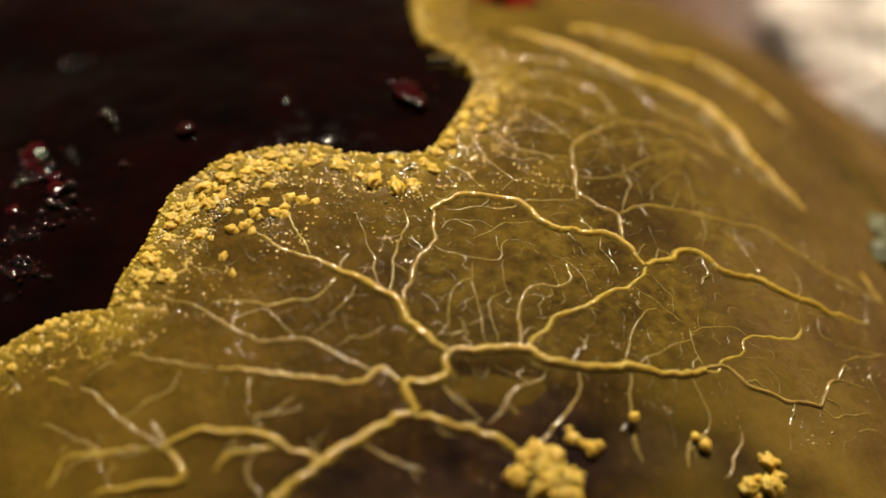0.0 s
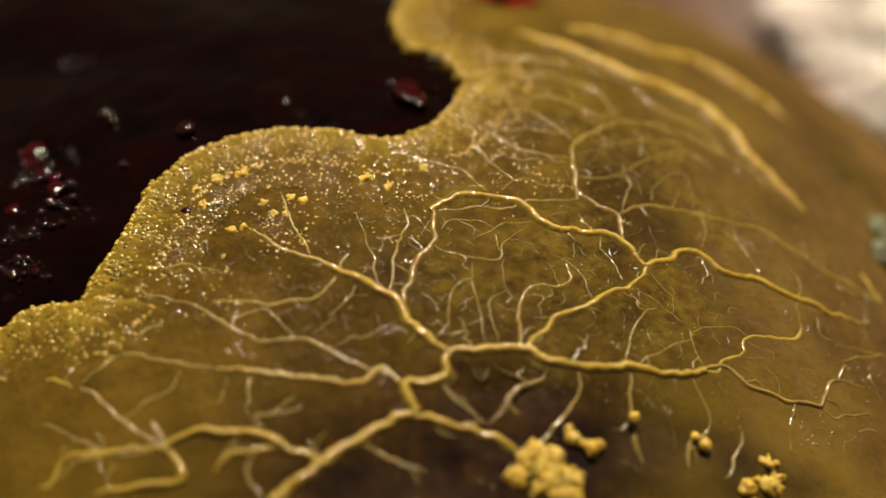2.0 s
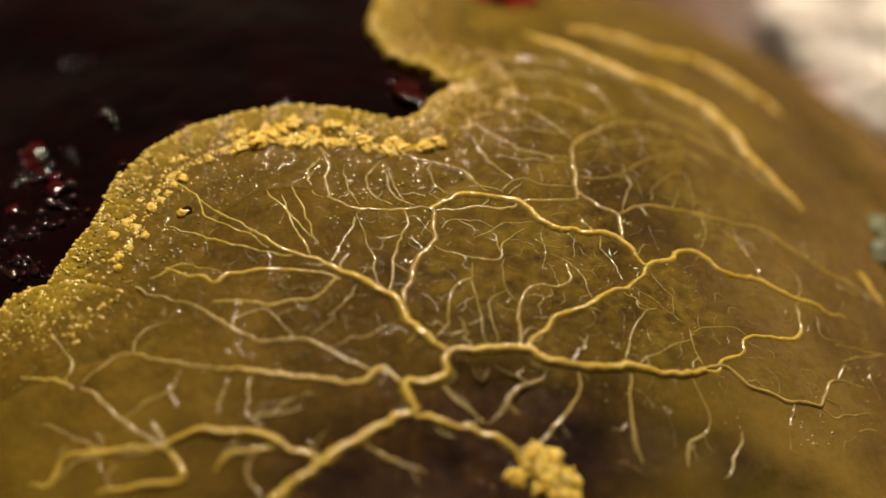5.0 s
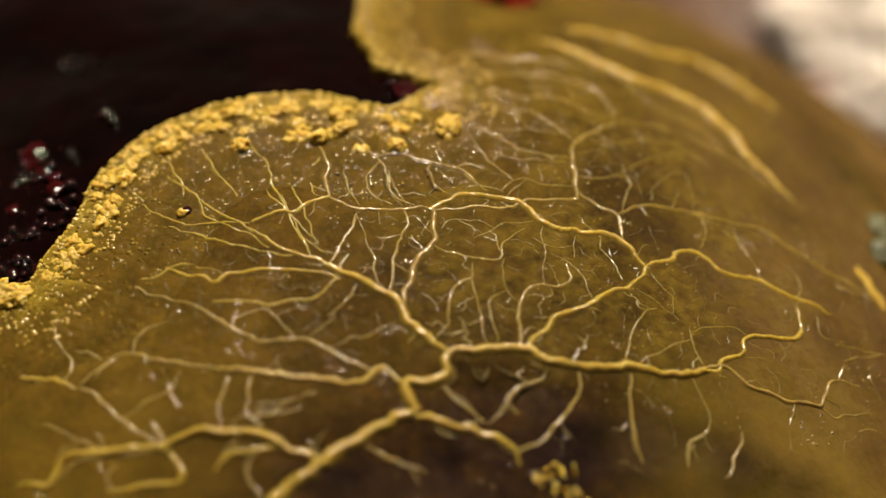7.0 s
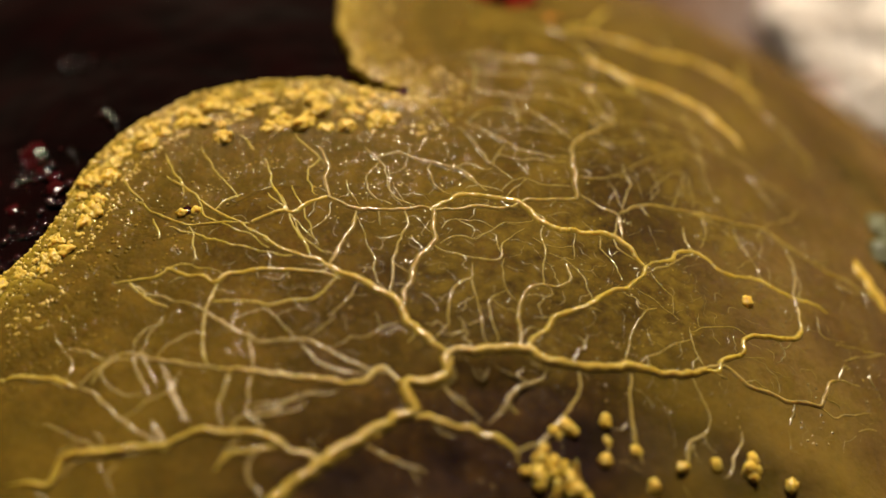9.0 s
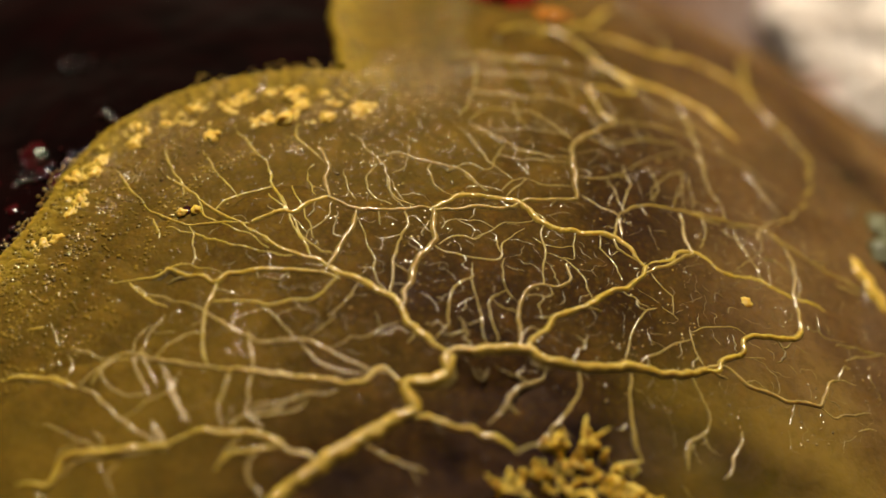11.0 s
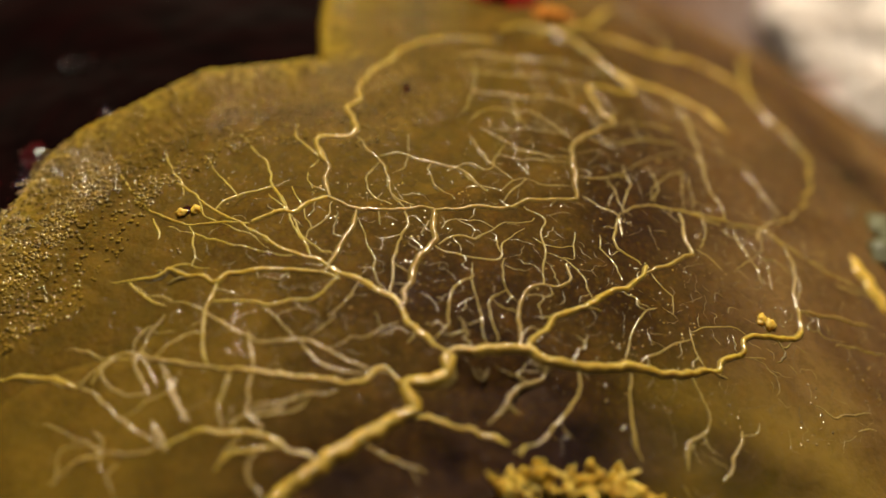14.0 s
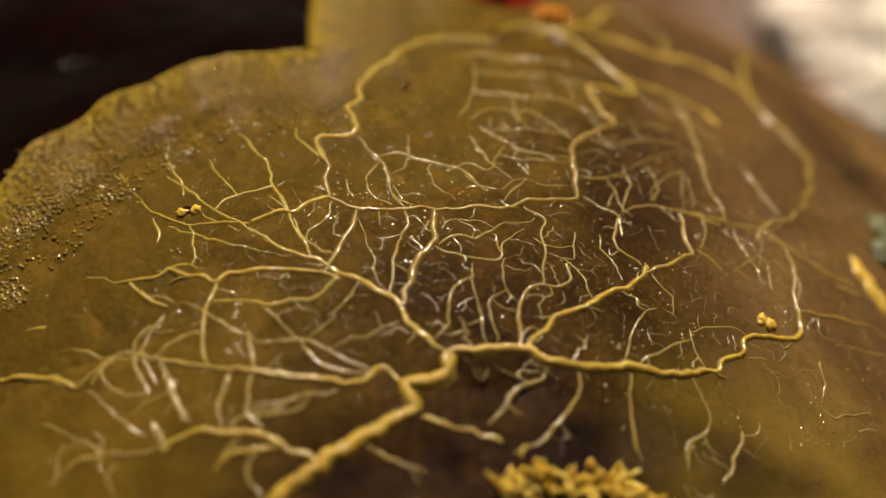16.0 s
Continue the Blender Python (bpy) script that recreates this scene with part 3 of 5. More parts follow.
vein(0.23, "024665", ((-8.4, -0.3), (-9.7, 0.9), (-11.2, 2.1), (-12.4, 3.4), (-13.7, 4.7)))
vein(0.21, "003555", ((-9.4, 0.9), (-10.6, 1.1), (-11.9, 1.1), (-13.4, 1.6), (-14.9, 3.0), (-16.4, 3.5)))
vein(0.31, "046899", ((-4.9, -2.6), (-6.1, -2.3), (-7.6, -2.1), (-9.3, -2.1), (-10.4, -2.2), (-11.0, -2.6), (-12.0, -2.1), (-13.2, -1.7), (-13.6, -2.0), (-15.1, -2.1), (-17.3, -1.6)))
vein(0.23, "000588", ((-10.8, -2.5), (-11.0, -3.6), (-11.2, -4.5), (-11.2, -5.8), (-11.0, -7.3)))
vein(0.21, "355678", ((-10.9, -3.8), (-9.5, -3.8), (-8.5, -4.1), (-7.0, -3.8), (-6.1, -3.7), (-5.3, -3.0)))
vein(0.15, "334445", ((-8.5, -4.1), (-7.5, -5.3), (-6.7, -6.1)))
vein(0.39, "778779", ((-1.7, -8.2), (-2.8, -7.6), (-3.7, -8.2), (-4.8, -8.3), (-6.4, -8.1), (-8.0, -7.8), (-9.3, -7.6), (-10.4, -7.6)))
vein(0.34, "345678", ((-10.4, -7.6), (-11.7, -7.3), (-13.4, -6.9), (-15.2, -6.3), (-16.0, -7.0), (-17.0, -7.9)))
vein(0.39, "123779", ((-17.0, -8.0), (-18.3, -7.4), (-19.8, -7.0), (-22.4, -6.6)))
vein(0.34, "555552", ((-17.0, -8.0), (-15.3, -9.4), (-14.2, -10.6), (-12.8, -11.4)))
vein(0.28, "777653", ((-1.7, -8.3), (-2.5, -7.8), (-3.8, -7.4), (-5.1, -6.7), (-6.3, -6.1), (-7.8, -6.2), (-8.9, -6.1), (-9.7, -5.5), (-11.0, -4.5), (-12.5, -3.6), (-13.9, -3.0), (-14.8, -2.5)))
vein(0.46, "899735", ((-5.2, -12.5), (-6.7, -11.8), (-8.3, -11.1), (-10.0, -10.8), (-11.2, -10.7), (-12.3, -11.3), (-12.8, -11.7)))
vein(0.46, "247910", ((-12.5, -11.4), (-14.2, -11.5), (-16.0, -11.6), (-17.6, -11.8), (-17.9, -12.8), (-19.2, -12.8), (-21.5, -12.1)))
vein(0.46, "874000", ((-12.5, -11.7), (-11.9, -12.9), (-12.1, -13.3), (-14.6, -13.4), (-16.4, -13.7), (-16.9, -14.4)))
vein(0.34, "555556", ((-13.4, -10.0), (-12.9, -10.9), (-12.6, -11.7)))
vein(0.46, "988752", ((-1.2, -9.8), (0.3, -10.2), (1.9, -10.5), (3.0, -10.8), (4.0, -12.0), (4.4, -12.6)))
vein(0.21, "356300", ((-0.1, -8.1), (1.1, -9.2), (2.1, -9.9)))
vein(0.41, "788899", ((4.1, -5.7), (4.7, -4.7), (5.5, -3.8), (6.8, -2.9), (8.5, -1.6), (9.7, -0.7), (10.1, 0.3)))
vein(0.46, "997620", ((10.1, 0.3), (9.0, 1.5), (7.8, 1.8), (6.1, 1.7), (4.7, 2.1), (3.9, 2.9), (3.2, 3.1), (1.8, 3.2), (0.4, 2.7), (-0.7, 2.0)))
vein(0.46, "974310", ((10.1, 0.3), (11.3, 0.9), (12.0, 1.6), (13.0, 1.9), (14.8, 1.2), (16.4, 1.2), (18.3, 1.0), (20.4, 0.8), (22.6, 1.1), (25.0, 1.7)))
vein(0.34, "000379", ((9.8, -0.2), (11.2, 0.6), (12.3, 1.5), (12.8, 1.8), (12.4, 2.9), (12.2, 4.5)))
vein(0.34, "885433", ((9.1, 1.7), (8.9, 3.5), (8.0, 3.8), (6.9, 4.5)))
vein(0.36, "777999", ((6.8, 4.0), (6.7, 5.1), (6.7, 6.8), (6.9, 8.1), (8.0, 9.5), (9.3, 10.9)))
vein(0.28, "775432", ((9.3, 11.0), (10.8, 11.4), (13.1, 11.4), (14.9, 10.8), (16.9, 10.2), (18.8, 8.8), (20.1, 8.0)))
vein(0.41, "001389", ((9.3, 10.9), (8.6, 11.7), (8.2, 13.8), (10.7, 14.2), (8.8, 17.2), (7.4, 19.3), (5.2, 19.8), (3.4, 18.5)))
vein(0.28, "777864", ((8.9, 3.5), (10.4, 4.5), (11.7, 4.8), (13.2, 5.0), (15.2, 4.9), (16.9, 5.1), (18.8, 4.3), (20.5, 3.8), (23.7, 3.1)))
vein(0.34, "347999", ((6.8, 4.0), (5.6, 3.7), (4.0, 3.3), (3.4, 2.6), (2.1, 2.5), (0.4, 2.1), (-0.5, 2.0)))
vein(0.34, "057999", ((-0.5, 2.0), (-1.2, 2.2), (-1.9, 2.0), (-3.4, 1.8), (-4.3, 1.9), (-5.1, 2.4), (-5.7, 2.6)))
vein(0.31, "007899", ((-5.6, 2.7), (-6.5, 2.2), (-7.3, 1.5), (-8.2, 1.5), (-9.3, 1.0)))
vein(0.34, "057789", ((-5.6, 2.7), (-5.8, 3.9), (-5.8, 5.1), (-6.1, 6.4)))
vein(0.39, "000059", ((-5.9, 5.3), (-6.2, 6.3), (-6.1, 7.1), (-4.5, 7.4), (-4.5, 8.7), (-4.8, 9.6), (-4.2, 10.4), (-4.1, 11.7), (-2.3, 14.7), (-1.0, 16.4), (0.8, 17.2), (3.1, 17.5)))
vein(0.21, "003369", ((-4.6, 7.5), (-3.8, 6.4), (-2.9, 5.0), (-2.6, 3.2), (-1.9, 2.1)))
vein(0.41, "688899", ((-0.5, 2.0), (-0.5, 0.8), (-0.5, -0.3), (-1.2, -1.2), (-1.6, -2.5), (-2.1, -4.2)))
vein(0.18, "356555", ((-0.5, -0.3), (0.4, -0.7), (1.5, -0.9), (2.7, -0.7), (3.0, 0.5), (4.0, 1.4)))
vein(0.31, "013699", ((-4.3, 1.9), (-4.3, 0.9), (-4.9, -0.2), (-5.3, -1.5), (-5.7, -2.1)))
vein(0.21, "004567", ((-7.5, 1.4), (-8.3, 3.5), (-8.8, 5.2), (-10.1, 7.4), (-10.9, 9.4), (-11.2, 10.5)))
vein(0.21, "000359", ((-8.3, 3.5), (-9.6, 3.2), (-10.7, 2.7), (-11.2, 2.1)))
vein(0.26, "777888", ((3.7, -5.3), (3.6, -3.9), (3.7, -3.0), (4.5, -2.1), (5.6, -1.9), (6.2, -1.3), (6.0, -0.5)))
vein(0.18, "013679", ((4.9, -2.0), (4.8, -1.0), (5.1, 0.1), (4.8, 1.1), (5.1, 2.1), (4.0, 2.9)))
vein(0.23, "000577", ((8.9, 3.5), (8.7, 2.4), (8.7, 1.3), (9.9, 0.3)))
vein(0.21, "677777", ((-1.9, 2.0), (-1.8, 1.0), (-2.2, -0.1), (-2.4, -1.5), (-2.4, -2.8), (-2.6, -3.6)))
vein(0.15, "555554", ((-4.3, 1.6), (-3.8, 0.2), (-3.4, -1.2), (-3.2, -2.6), (-2.5, -3.6)))
vein(0.15, "556666", ((1.4, -1.2), (1.4, -2.5), (1.8, -4.2), (2.0, -5.4)))
vein(0.18, "456677", ((1.4, -1.9), (0.5, -2.7), (0.3, -3.9), (0.2, -5.0), (-0.4, -5.8)))
vein(0.15, "456666", ((2.3, -3.1), (2.2, -4.0), (2.6, -5.4)))
vein(0.18, "556665", ((13.0, -5.1), (12.4, -4.1), (12.2, -3.2), (12.4, -2.1)))
vein(0.15, "555555", ((12.2, -3.2), (13.5, -2.5), (14.9, -2.2)))
vein(0.21, "555555", ((12.2, -3.6), (10.8, -4.6), (9.8, -5.3), (9.6, -5.7)))
vein(0.21, "555554", ((8.8, -5.8), (9.2, -4.2), (9.9, -2.7), (10.6, -2.2)))
vein(0.15, "443322", ((9.4, -1.1), (10.6, -1.8), (11.8, -2.6), (12.2, -3.0)))
vein(0.23, "444566", ((12.3, -5.8), (12.8, -6.9), (13.2, -8.1), (13.0, -8.7), (12.2, -9.4), (12.0, -10.7), (11.6, -12.3)))
vein(0.26, "556666", ((6.5, -6.6), (6.5, -7.9), (6.0, -8.9), (5.1, -10.0), (4.2, -10.8)))
vein(0.23, "444456", ((4.8, -7.2), (3.5, -8.0), (3.1, -8.8), (2.2, -10.0)))
vein(0.23, "566654", ((9.1, -6.3), (9.2, -8.3), (9.4, -9.7), (9.8, -11.1), (10.0, -12.2)))
vein(0.28, "444457", ((14.9, -8.1), (14.7, -9.2), (14.2, -10.5), (13.4, -11.9)))
vein(0.18, "000017", ((15.9, -7.1), (15.7, -8.0), (14.8, -8.4)))
vein(0.31, "012448", ((-13.1, -6.9), (-12.6, -8.8), (-11.8, -10.2)))
vein(0.28, "123447", ((-9.8, -7.7), (-10.2, -9.2), (-10.1, -10.7)))
vein(0.41, "555555", ((-11.3, -13.9), (-10.6, -12.9), (-9.4, -11.9), (-7.8, -11.8)))
vein(0.31, "333445", ((-8.9, -10.3), (-7.8, -9.9), (-6.6, -8.9)))
vein(0.21, "000369", ((-13.2, -4.3), (-13.9, -5.6), (-14.4, -6.9)))
vein(0.21, "554410", ((19.7, -2.6), (21.5, -1.8), (24.2, -0.4)))
vein(0.21, "000004", ((19.7, -3.1), (19.8, -4.3), (19.5, -5.3)))
vein(0.21, "555555", ((20.2, -5.8), (21.9, -5.0), (23.7, -4.6)))
vein(0.21, "444444", ((20.8, -6.5), (22.2, -5.9), (23.9, -5.5)))
vein(0.23, "876543", ((2.5, 13.8), (4.7, 14.0), (7.2, 14.0), (8.4, 13.6), (9.3, 12.0)))
vein(0.21, "776555", ((2.7, 11.8), (4.6, 12.0), (6.6, 11.9), (8.4, 11.1)))
vein(0.21, "666655", ((4.5, 10.5), (5.9, 9.3), (6.8, 8.4)))
vein(0.15, "665555", ((2.6, 8.6), (4.3, 8.8), (6.8, 8.8)))
vein(0.15, "555444", ((3.1, 7.3), (5.1, 6.9), (6.8, 7.0)))
vein(0.18, "555555", ((9.4, 7.2), (9.6, 5.9), (9.1, 3.7)))
vein(0.18, "664433", ((9.3, 6.6), (10.7, 8.0), (11.8, 9.0), (13.1, 9.6)))
vein(0.15, "555555", ((6.8, 5.7), (8.1, 5.9), (9.3, 6.6)))
vein(0.13, "555555", ((13.0, 8.0), (13.2, 6.5), (13.1, 5.1)))
vein(0.15, "456543", ((2.8, 3.9), (3.9, 4.9), (5.1, 4.7), (6.2, 4.9)))
vein(0.21, "456766", ((2.1, 3.6), (1.0, 5.2), (0.2, 5.4), (-1.2, 5.8), (-2.4, 6.2)))
vein(0.18, "013455", ((2.9, 3.1), (3.5, 4.2), (4.2, 4.9)))
vein(0.18, "055544", ((-1.4, 2.3), (-2.6, 3.2), (-2.9, 4.8)))
vein(0.18, "055544", ((-2.6, 2.2), (-3.5, 3.0), (-3.8, 4.3)))
vein(0.21, "444556", ((-6.3, -1.1), (-7.3, 0.8), (-7.9, 2.7)))
vein(0.18, "003355", ((-7.3, 1.0), (-6.6, -0.3), (-5.7, -1.0)))
vein(0.18, "000346", ((-5.5, 2.3), (-5.6, 1.2), (-6.5, 0.4), (-6.6, -0.3)))
vein(0.18, "004665", ((-12.7, 3.2), (-13.7, 5.7), (-14.1, 7.5)))
vein(0.18, "005665", ((-10.1, 2.8), (-11.6, 5.4), (-12.2, 7.6)))
vein(0.18, "003554", ((-14.9, 3.0), (-15.9, 4.7), (-16.7, 6.2)))
vein(0.21, "000457", ((-15.1, -2.2), (-14.1, -3.3), (-13.1, -3.9)))
vein(0.21, "555553", ((-13.8, -9.2), (-12.6, -8.5), (-12.2, -7.6)))
vein(1.15, "986321", ((1.5, 17.8), (3.4, 18.5), (5.7, 18.5), (8.4, 16.9), (10.9, 15.6), (13.5, 15.1), (16.0, 13.1), (17.4, 11.0), (18.9, 9.2), (20.1, 8.0)))
vein(1.05, "876322", ((7.5, 20.1), (9.5, 20.4), (12.6, 19.9), (15.6, 20.5), (18.6, 19.1), (20.6, 17.8), (22.0, 13.7)))
vein(0.52, "001233", ((22.7, 34.0), (19.4, 24.0), (18.5, 19.7), (18.9, 17.2), (20.2, 15.6), (21.3, 13.3), (20.8, 10.4), (19.9, 8.2)))
vein(0.36, "000457", ((13.8, 26.6), (13.7, 21.9), (13.6, 19.5), (12.6, 17.1)))
vein(0.31, "001355", ((12.9, 15.3), (13.6, 12.6), (14.1, 9.4), (14.2, 7.5), (14.8, 6.0)))
vein(0.26, "000345", ((16.5, 10.0), (17.1, 8.9), (17.6, 8.1), (18.5, 6.8)))
vein(1.55, "112344", ((22.2, 8.4), (22.6, 6.4), (23.2, 4.8), (24.2, 3.4), (25.6, 2.2), (27.5, 1.2)))
vein(0.46, "000577", ((3.0, 17.0), (5.0, 18.3), (6.8, 19.8), (9.0, 21.8), (10.8, 25.5), (12.0, 29.9)))
vein(0.36, "012345", ((11.6, 26.7), (12.9, 25.7), (13.7, 24.2)))
vein(0.21, "000359", ((-0.3, -0.2), (0.4, 0.3), (1.5, 0.3)))
vein(0.15, "345567", ((2.9, -0.7), (2.9, -2.3), (3.6, -3.2)))
vein(0.18, "344557", ((-4.4, -5.8), (-3.6, -5.8), (-2.8, -5.2), (-2.1, -4.9)))
vein(0.15, "344455", ((-2.1, -6.2), (-1.7, -6.1), (-1.4, -5.8)))
vein(0.18, "445555", ((-5.4, -4.8), (-4.8, -4.2), (-4.3, -3.5)))
vein(0.18, "334445", ((-6.2, -5.9), (-5.6, -5.3), (-5.0, -4.6)))
vein(0.15, "444555", ((4.0, 6.2), (5.1, 6.5), (6.6, 6.6)))
vein(0.13, "000345", ((-1.8, 8.1), (-1.7, 6.4), (-1.9, 5.1)))
vein(0.15, "223344", ((2.0, 14.1), (1.7, 11.9), (1.4, 10.3)))
vein(0.15, "001355", ((0.2, 5.0), (1.3, 5.7), (2.3, 5.3), (2.8, 6.6), (3.3, 7.6)))
vein(0.21, "000357", ((-14.2, 1.8), (-13.8, 0.6), (-14.1, -0.2)))
vein(0.18, "000346", ((-12.4, 1.1), (-12.0, -0.4), (-12.1, -1.5)))
vein(0.18, "000357", ((-7.5, 8.9), (-7.3, 7.3), (-6.6, 6.2), (-5.9, 5.3)))
vein(0.15, "000036", ((13.0, 2.3), (13.7, 1.8), (14.3, 1.3)))
vein(0.23, "334567", ((12.3, 4.8), (13.2, 4.7), (14.5, 4.4)))
vein(0.21, "334555", ((14.8, 4.6), (15.8, 4.7), (17.0, 4.6)))
vein(0.31, "000378", ((16.7, 4.2), (17.1, 5.4), (18.8, 6.7), (19.6, 7.8)))
vein(0.15, "444445", ((15.1, -3.9), (16.0, -3.7), (17.0, -3.7)))
vein(0.23, "445555", ((20.4, 2.9), (21.4, 3.0), (22.3, 2.9)))
vein(0.18, "455565", ((20.7, -1.2), (22.3, -0.9), (24.4, -0.4)))
vein(0.31, "344444", ((-3.1, -11.7), (-1.0, -12.4), (0.3, -13.0)))
vein(0.31, "001346", ((-14.6, -6.3), (-14.3, -7.2), (-13.7, -8.7)))
vein(0.31, "001345", ((-16.1, -6.7), (-15.6, -8.1), (-14.7, -8.7)))
vein(0.36, "333333", ((-21.5, -8.9), (-18.3, -10.0), (-16.1, -11.3), (-15.7, -12.3)))
vein(0.36, "245555", ((-18.1, -12.9), (-16.3, -11.8), (-13.9, -11.7), (-12.7, -11.4)))
vein(0.31, "223345", ((-9.0, -8.7), (-8.9, -10.1), (-8.3, -10.6)))
vein(0.26, "222345", ((-8.1, -10.1), (-6.9, -9.8), (-5.8, -8.9)))
vein(0.18, "344556", ((7.8, 0.9), (8.5, 0.1), (8.8, -0.9)))
vein(0.15, "345555", ((10.4, -0.1), (10.8, -0.7), (11.4, -1.3)))
vein(0.15, "000345", ((14.3, 0.8), (15.6, 2.2), (16.8, 3.3)))
vein(0.15, "000345", ((16.9, 2.7), (17.1, 1.7), (17.1, 0.9)))
vein(0.15, "123455", ((4.4, 0.9), (5.2, 0.5), (6.4, 0.7)))
vein(0.15, "123455", ((6.5, 2.4), (6.6, 1.1), (6.4, -0.1)))
vein(0.15, "000345", ((8.9, 4.9), (9.4, 3.7), (10.6, 3.5)))
vein(0.15, "000345", ((10.8, 7.6), (11.2, 6.4), (11.0, 5.0)))
vein(0.15, "000344", ((12.8, 8.4), (12.7, 6.6), (12.5, 4.9)))
vein(0.23, "876554", ((0.7, 14.3), (3.8, 15.4), (7.0, 15.9), (8.9, 15.4)))
vein(0.21, "876554", ((0.9, 9.4), (2.3, 8.5), (4.0, 7.2), (5.7, 6.8)))
vein(0.18, "776554", ((0.6, 9.0), (1.5, 7.7), (2.5, 5.9), (2.9, 5.3)))
vein(0.18, "666554", ((2.0, 10.0), (3.5, 10.5), (4.3, 9.9)))
vein(0.15, "666555", ((3.8, 11.6), (4.0, 10.1), (4.5, 8.8)))
vein(0.15, "555555", ((10.2, 11.5), (10.4, 10.3), (10.7, 9.6)))
vein(0.18, "666554", ((8.0, 9.8), (8.6, 9.0), (9.4, 9.1), (10.7, 9.9), (11.7, 10.0)))
vein(0.15, "555555", ((6.4, 14.2), (7.1, 13.1), (7.0, 11.7)))
vein(0.21, "765543", ((10.9, 14.9), (11.7, 13.5), (13.2, 12.9), (15.1, 11.9)))
vein(0.18, "665543", ((12.5, 10.2), (14.1, 9.4), (15.6, 8.2)))
vein(0.15, "555555", ((10.7, 5.0), (11.2, 6.4), (12.1, 7.6)))
vein(0.15, "345555", ((13.5, 4.9), (13.7, 3.5), (13.2, 2.4)))
vein(0.15, "445555", ((15.4, 3.7), (16.2, 2.5), (16.6, 1.1)))
vein(0.15, "555555", ((18.3, 3.2), (18.9, 1.9), (18.4, 0.2)))
vein(0.15, "445555", ((19.7, 0.3), (20.1, -1.0), (21.3, -0.9)))
vein(0.15, "344555", ((5.6, 0.0), (6.6, -0.7), (7.1, -2.0)))
vein(0.13, "444555", ((2.3, 0.9), (2.9, 1.5), (4.1, 1.9)))
vein(0.13, "344555", ((-0.1, 0.8), (0.4, 1.4), (1.5, 1.6)))
vein(0.18, "045431", ((-8.0, 5.4), (-7.4, 3.1), (-6.6, 1.2), (-6.1, -0.6)))
vein(0.18, "044321", ((-9.6, 4.6), (-8.4, 2.7), (-7.0, 0.8), (-6.2, -0.3)))
vein(0.21, "044432", ((-13.4, 1.2), (-11.7, 0.3), (-9.7, -0.5), (-7.2, -1.2)))
vein(0.18, "333321", ((-13.8, -1.6), (-12.3, -1.4), (-10.4, -2.2)))
vein(0.15, "055421", ((-4.9, 5.1), (-4.7, 3.5), (-4.1, 2.1)))
vein(0.15, "055431", ((-6.7, 4.7), (-6.4, 3.1), (-5.8, 2.7)))
vein(0.18, "034431", ((-11.8, 1.8), (-10.0, 0.6), (-8.3, -0.6)))
vein(0.15, "045321", ((-2.6, 4.8), (-2.4, 3.4), (-1.8, 2.3)))
vein(0.21, "145320", ((-18.5, -5.1), (-17.6, -6.4), (-17.6, -7.2)))
vein(0.21, "145432", ((-14.6, -5.7), (-13.9, -5.0), (-13.0, -4.7)))
vein(0.18, "055543", ((1.0, 5.2), (1.8, 4.1), (3.0, 3.7)))
vein(0.15, "055443", ((-0.7, 5.0), (-0.3, 3.9), (0.4, 3.2)))
vein(0.31, "665544", ((-0.5, 14.9), (2.3, 15.8), (4.8, 15.8), (7.0, 15.7)))

vein(0.26, "002567", ((-16.5, -7.9), (-15.8, -7.0), (-14.9, -6.3), (-13.8, -6.7)))
vein(0.26, "002566", ((-14.2, -6.2), (-13.8, -7.2), (-13.2, -8.2)))
vein(0.26, "001566", ((-13.0, -7.3), (-12.5, -8.5), (-12.1, -9.6), (-11.6, -10.4)))
vein(0.26, "112566", ((-10.2, -9.1), (-10.1, -8.3), (-10.0, -7.6)))
vein(0.26, "012455", ((-8.9, -9.6), (-7.6, -9.3), (-6.3, -9.0), (-4.8, -8.7)))
vein(0.26, "012455", ((-9.4, -10.2), (-8.5, -9.8), (-7.2, -9.6)))
vein(0.26, "233455", ((-16.6, -9.9), (-16.2, -10.4), (-15.7, -11.0)))
vein(0.26, "222456", ((-13.4, -10.4), (-13.1, -11.0), (-12.7, -11.7)))
vein(0.26, "223345", ((-17.8, -13.0), (-17.8, -12.3), (-17.6, -11.3), (-16.5, -11.1)))
vein(0.26, "333455", ((-10.3, -12.8), (-9.8, -11.8), (-9.1, -10.9)))
vein(0.26, "001456", ((-14.6, -6.8), (-15.8, -6.5), (-17.5, -5.8), (-18.9, -5.8)))
vein(0.26, "001355", ((-20.5, -4.5), (-19.6, -4.2), (-18.7, -4.1)))
vein(0.26, "111456", ((-8.8, -6.8), (-9.1, -6.1), (-9.1, -5.6)))
vein(0.26, "000456", ((-20.6, -6.7), (-19.4, -7.2), (-17.9, -7.7), (-16.8, -8.0)))
vein(0.26, "001355", ((-12.1, -5.5), (-12.8, -6.1), (-13.6, -6.9)))
vein(0.26, "223344", ((-14.9, -12.1), (-15.3, -12.9), (-15.0, -13.8)))
vein(0.26, "001456", ((-5.9, -7.2), (-4.8, -7.6), (-3.6, -7.8)))
vein(0.26, "333444", ((-8.3, -11.8), (-8.8, -12.7), (-8.4, -13.8)))

build_veins()

# ---- fine side twigs of the veins ----
NEAR = {}


def note(points, owner):
    for p in points:
        NEAR.setdefault((int(p.x // 0.5), int(p.y // 0.5)), []).append((p, owner))


